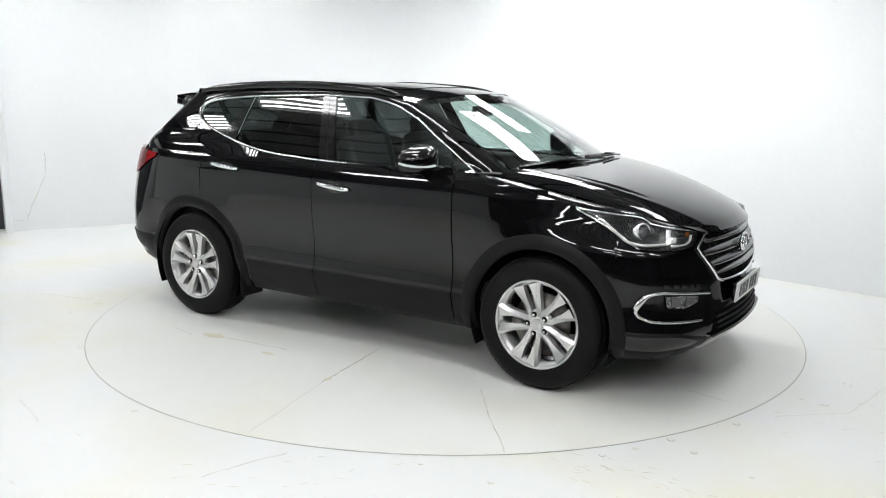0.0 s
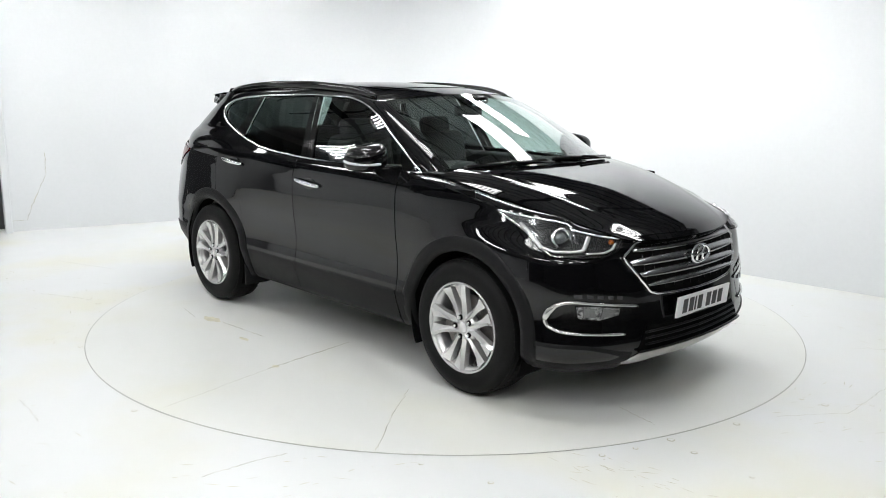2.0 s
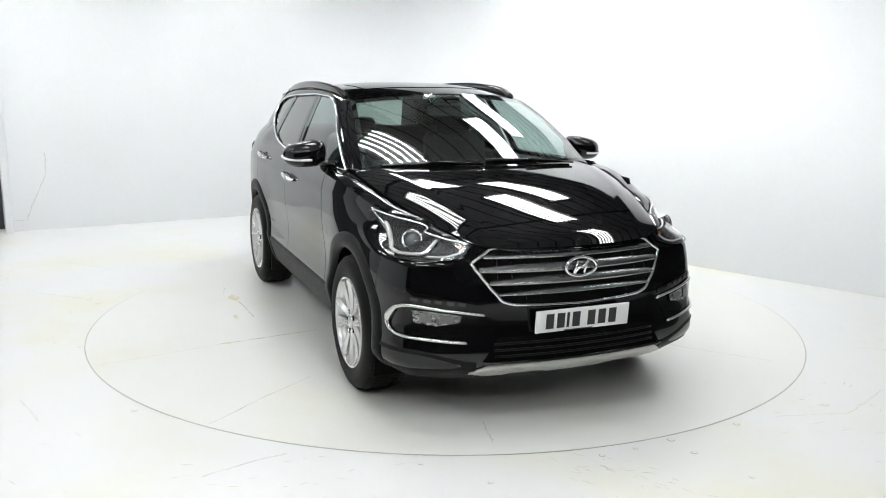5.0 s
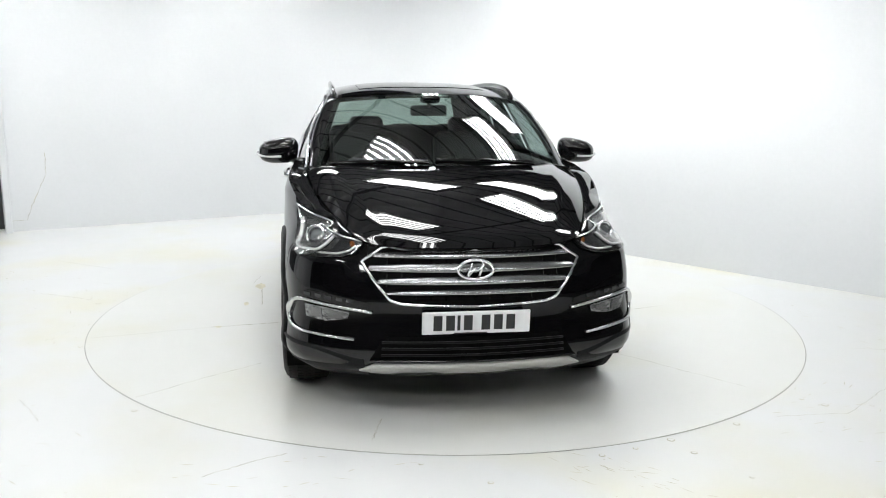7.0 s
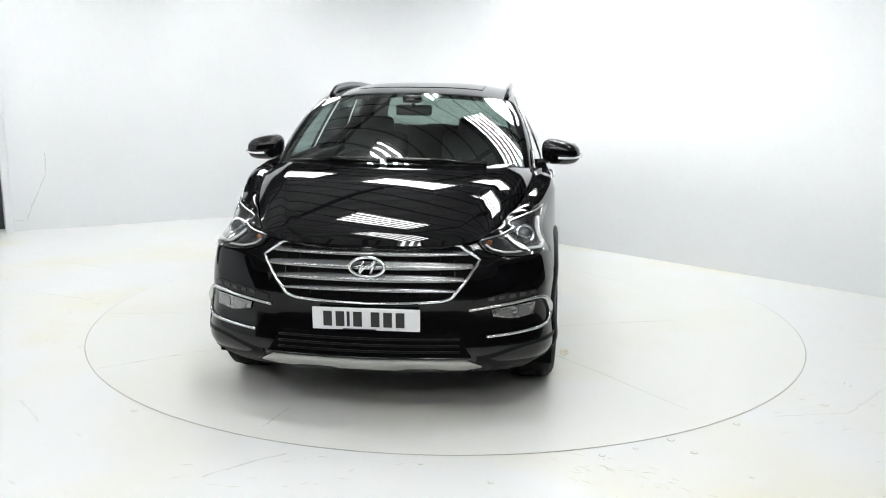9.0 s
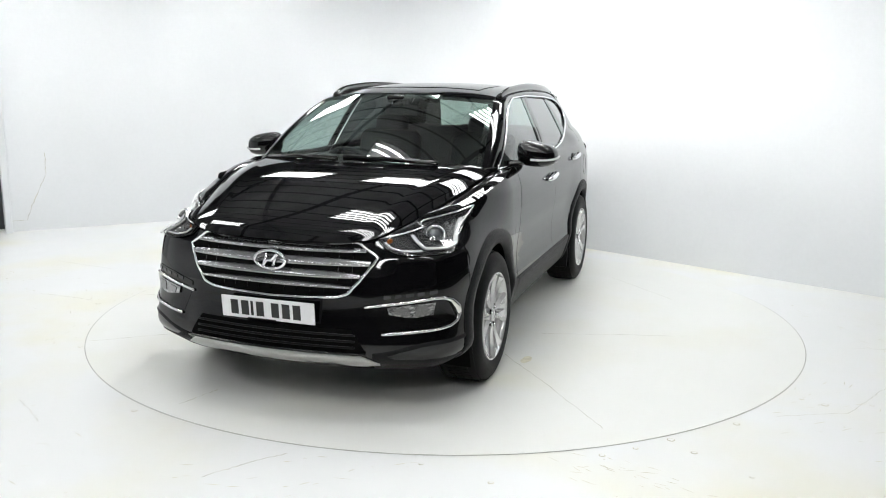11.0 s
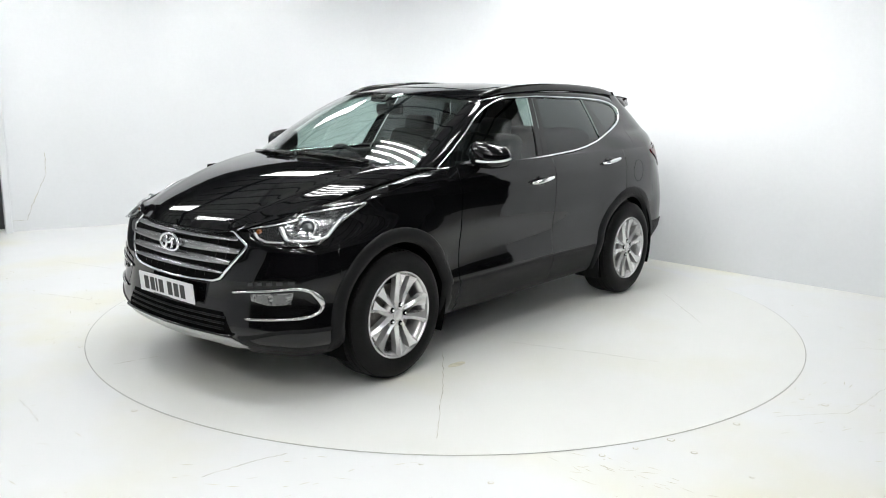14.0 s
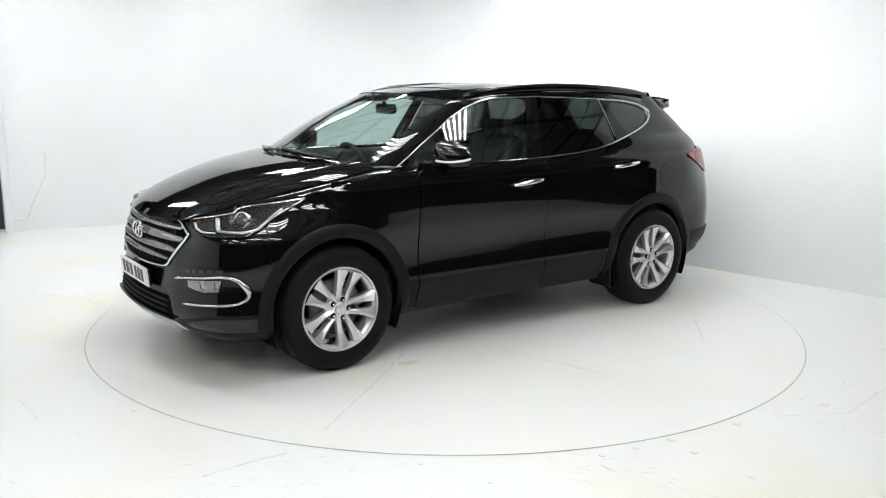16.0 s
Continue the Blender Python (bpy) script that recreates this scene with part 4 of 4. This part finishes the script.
        patch("day_light_strip", fy((.50, .622), (.66, .655), (.80, .668)), fy((.50, .598), (.66, .622), (.83, .645)), .004, TRIM, car, "row of small day lights", 20, 4, s)
        for k in range(5):
            y = .575 + .05 * k
            patch("day_light", fy((y, .636 + .005 * k), (y + .03, .639 + .005 * k)), fy((y, .618 + .005 * k), (y + .03, .622 + .005 * k)), .0065, LED, car, "", 4, 2, s)
        bar_on("fog_bracket", [*fy((.485, .577), (.60, .592), (.72, .608), (.80, .620), (.832, .616), (.853, .600), (.868, .56), (.872, .525), (.866, .495), (.845, .475), (.80, .466), (.70, .457), (.565, .447))],
               [.008 + .012 * math.exp(-((k / 69 - .49) / .15) ** 2) for k in range(70)], .006, BRACKET, car, "satin chrome C-shaped bracket", 70, s, 1.0)
        patch("fog_lamp", fy((.59, .578), (.70, .592), (.80, .600)), fy((.60, .545), (.70, .527), (.79, .54)), .010, FOGLENS, car, "clear fog lamp", 16, 6, s)
        patch("fog_reflector", fy((.62, .572), (.68, .580)), fy((.63, .545), (.69, .540)), .013, SATIN, car, "", 6, 4, s)
        patch("fog_reflector", fy((.72, .585), (.77, .590)), fy((.715, .540), (.77, .545)), .013, SATIN, car, "", 6, 4, s)
    # fuel flap on the car's left
    c = [(u_at_x(-1.47 + .085 * math.cos(a)), .985 + .085 * math.sin(a)) for a in (2 * math.pi * k / 40 for k in range(41))]
    bar_on("fuel_flap_gap", c, .0022, -.001, DARK, car, "", 60)
    # ---- grille
    def nose(y, z, off):
        p = body(u_front(abs(y)), z, off)
        return (p[0], math.copysign(p[1], y), z)
    half = [(.0, .876), (.2, .878), (.36, .884), (.445, .884), (.548, .815), (.47, .718), (.40, .638), (.35, .622), (.2, .613), (0, .608)]
    ring = [(y, z) for y, z in half] + [(-y, z) for y, z in half[::-1][1:]]
    rows = []
    # Backing sheet on the closed nose, black for the shade behind the bars.
    for j in range(31):
        z = .612 + (.882 - .612) * j / 30
        w = float(np.interp(z, [.61, .638, .815, .884], [.335, .40, .548, .445]))
        rows.append([nose(-w + 2 * w * i / 40, z, .0015) for i in range(41)])
    grille = part("grille", grids(rows), DARK, car, "dark hexagonal radiator grille with satin bars")
    part("grille_frame", tube([nose(y, z, .006) for y, z in resample(ring, 140)], .0088, 8), CHROME, grille, "bright chrome grille frame")
    for z, th in ((.846, .0165), (.786, .021), (.727, .019), (.674, .013)):
        w = float(np.interp(z, [.61, .638, .815, .884], [.335, .40, .548, .445])) - .012
        rows = []
        for i in range(49):
            t = -1 + i / 24
            y = t * w
            k = th * (1 - .45 * abs(t) ** 3)
            zz = z + .004 * (1 - t * t)
            rows.append([nose(y, zz + k, .002), nose(y, zz + k * .75, .007), nose(y, zz + k * .2, .015), nose(y, zz - k * .3, .019), nose(y, zz - k * .8, .018), nose(y, zz - k, .010), nose(y, zz - k, .002)])
        part("grille_bar", grids(rows), SATIN, grille, "satin grey grille bar")
    for k in range(13):
        y = -.42 + .07 * k
        part("grille_fin", tube([nose(y, .64 if abs(y) < .33 else .70, .003), nose(y, .86, .003)], .0035, 6), TRIM, grille)
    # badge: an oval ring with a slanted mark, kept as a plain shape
    badge = [nose(0, .787, .027)[0]]
    bx = badge[0]
    oval = [(bx + .004 * math.cos(2 * a), .084 * math.cos(a), .787 + .046 * math.sin(a)) for a in (2 * math.pi * k / 48 for k in range(49))]
    part("badge_ring", tube(oval, .0085, 8, axis=(1, 0, 0)), CHROME, grille, "oval chrome badge")
    part("badge_mark", tube(spline([(bx + .004, -.038, .757), (bx + .006, -.012, .785), (bx + .006, .012, .789), (bx + .004, .038, .817)], 16), .0075, 8), CHROME, grille)
    for sgn in (-1, 1):
        part("badge_mark", tube([(bx + .003, sgn * .028 + .012, .787 + .030), (bx + .004, sgn * .028 - .012, .787 - .030)], .007, 8), CHROME, grille)
    # ---- lower intake, plate, skid panel
    # The intake is no opening: a sheet coloured as dark as its shade.
    rows = []
    for j in range(9):
        z = .352 + .113 * j / 8
        w = .495 - .07 * j / 8
        rows.append([nose(-w + 2 * w * i / 40, z, .0015) for i in range(41)])
    intake = part("lower_intake", grids(rows), DARK, car, "lower air intake as a black sheet on the bumper")
    for z in (.378, .408, .438):
        part("intake_bar", tube([nose(-.44 + .88 * i / 30, z, .004) for i in range(31)], .005, 6, 1.2), CLAD, intake)
    part("intake_lip", tube([nose(-.49 + .98 * i / 40, .350 - .0 * i, .014) for i in range(41)], .012, 8, .7), TRIM, car)
    rows = []
    for i in range(61):
        t = -1 + i / 30
        y = t * .555
        zt = .343 - .055 * max(0, abs(t) - .82) / .18
        zb = .262 + .012 * smooth01(.25, .35, abs(t)) * (1 - smooth01(.6, .72, abs(t))) + .012 * smooth01(.85, 1, abs(t))
        rows.append([nose(y, zt, .0), nose(y, zt - .003, .012), nose(y, (zt + zb) / 2, .013), nose(y, zb, .012), nose(y, zb - .008, -.005)])
    part("skid_panel", grids(rows), SKID, car, "silver skid panel under the bumper")
    px = nose(0, .54, .026)[0]
    plate = part("number_plate", box((px + .008, 0, .541), (.010, .520, .111), .003, Euler((0, .09, 0)).to_matrix().to_4x4()), PLATE, car, "white number plate with plain dark bars", False)
    for y in (-.185, -.125, -.085, -.04, .045, .105, .165):
        w = .042 if y != -.085 else .014
        part("plate_bar", box((px + .0138, y, .541), (.002, w, .075), 0, Euler((0, .09, 0)).to_matrix().to_4x4()), INK, plate, smooth=False)
    part("plate_bar", box((px + .0175, -.03, .492), (.002, .16, .005), 0), INK, plate, smooth=False)
    part("plate_backing", box((px - .008, 0, .541), (.024, .50, .095), .004), TRIM, plate)
    # ---- underbody
    part("underbody", box((0, 0, .34), (3.9, 1.50, .10), .03), DARK, car)
    part("engine_bay", box((1.45, 0, .62), (1.1, 1.0, .5), .05), DARK, car)
    part("exhaust_box", box((-1.75, .1, .34), (.35, .9, .16), .05), DARK, car)
    # ---- wheels
    w = build_wheel(car)
    w.matrix_basis = pose(WHEELBASE2, .900, .371)
    copy_part(w, pose(-WHEELBASE2, .900, .371, 0, 25), car)
    copy_part(w, pose(WHEELBASE2, -.900, .371, 180), car)
    copy_part(w, pose(-WHEELBASE2, -.900, .371, 180, 18), car)
    for s in (1, -1):
        part("mud_flap", box((-.915, s * .80, .27), (.02, .2, .16), .006), CLAD, car)
    # ---- interior
    floor = part("cabin_floor", box((-.4, 0, .47), (2.9, 1.6, .12), .02), DASH, car)
    g = [[(1.12 - .5 * j / 6, -.72 + 1.44 * i / 24, 1.13 - .02 * (j / 6) ** 2 + .02 * math.cos(i / 24 * 6.28)) for j in range(7)] + [(.60, -.72 + 1.44 * i / 24, 1.0), (.66, -.72 + 1.44 * i / 24, .7)] for i in range(25)]
    dash = part("dashboard", grids(g), DASH, car, "dark grey dashboard")
    part("instrument_hood", box((.66, -.37, 1.14), (.2, .34, .07), .03), DASH, dash)
    part("rear_view_mirror", box((.46, 0, 1.475), (.035, .24, .07), .016), DASH, car, "dark rear-view mirror")
    part("mirror_stalk", tube([(.47, 0, 1.50), (.50, 0, 1.565)], .012, 8), DASH, car)
    part("sensor_box", box((.53, 0, 1.55), (.12, .12, .05), .015), TRIM, car)
    th = Matrix.Translation((.50, -.37, 1.04)) @ Matrix.Rotation(math.radians(-68), 4, "Y")
    ringp = [th @ Vector((.185 * math.cos(a), .185 * math.sin(a), 0)) for a in (2 * math.pi * k / 40 for k in range(41))]
    wheel = part("steering_wheel", tube(ringp, .016, 8, axis=(1, 0, 0)), SEAT, car, "black leather steering wheel")
    bm = box((0, 0, 0), (.13, .15, .04), .015)
    bmesh.ops.transform(bm, matrix=th, verts=bm.verts[:])
    part("steering_hub", bm, DASH, wheel)
    for sy in (-.185, .185):
        part("steering_spoke", tube([th @ Vector((0, 0, 0)), th @ Vector((-.02, sy * .95, 0))], .014, 6), SATIN, wheel)

    def seat(x, y, w):
        st = part("seat", box((x, y, .66), (.52, w, .2), .07, segments=4), SEAT, car, "black leather seat")
        part("seat_back", box((x - .30, y, .98), (.17, w * .96, .66), .07, Euler((0, -.22, 0)).to_matrix().to_4x4(), 4), SEAT, st)
        hz = 1.335 if w < .8 else 1.24
        for dy in ((0,) if w < .8 else (-.4, 0, .4)):
            part("head_rest", box((x - .385, y + dy, hz), (.11, .25, .15), .045, Euler((0, -.15, 0)).to_matrix().to_4x4(), 4), SEAT, st)
            for q in (-.06, .06):
                part("head_rest_rod", tube([(x - .37, y + dy + q, hz - .14), (x - .38, y + dy + q, hz - .04)], .007, 6), CHROME, st)
    seat(.12, .37, .50)
    seat(.12, -.37, .50)
    seat(-.78, 0, 1.30)
    for s in (1, -1):
        part("door_card", box((-.2, s * .80, .86), (2.0, .08, .56), .03), DASH, car)
        part("boot_trim", box((-1.55, s * .74, .90), (.9, .06, .55), .03), DASH, car)
    part("dash_shelf", box((.98, 0, 1.12), (.24, 1.3, .05), .02), DASH, dash)
    # wipers
    for pts in ([(1.235, -.10, 1.209), (1.19, -.40, 1.205), (1.09, -.66, 1.186)], [(1.19, .52, 1.200), (1.235, .2, 1.213), (1.235, -.06, 1.217)]):
        bl = part("wiper", tube(spline(pts, 20), .011, 6, 1.3), TRIM, car, "black wiper blade")
        part("wiper_arm", tube([tuple(np.array(pts[0]) + np.array((.04, 0, -.005))), tuple(np.array(pts[1]) + np.array((.02, 0, .012)))], .008, 6), TRIM, bl)
    return car


def place(deg):
    """Where the car stands when the turntable has that turn."""
    a = radians(deg)
    c, s = math.cos(a), math.sin(a)
    return pose(-(c * AXIS[0] - s * AXIS[1]), -(s * AXIS[0] + c * AXIS[1]), LIFT + .001, 0, 0, deg)


build_room()
build_lights()
build_floor_marks()
turntable = build_table()
car = build_car()


def motions():
    times = [k * 0.5 for k in range(33)]
    turns = [float(np.interp(t, [r[0] for r in TURNS], [r[1] for r in TURNS])) for t in times]
    walk(turntable, [(t, pose(0, 0, 0, 0, 0, d)) for t, d in zip(times, turns)])
    walk(car, [(t, place(d)) for t, d in zip(times, turns)])


motions()
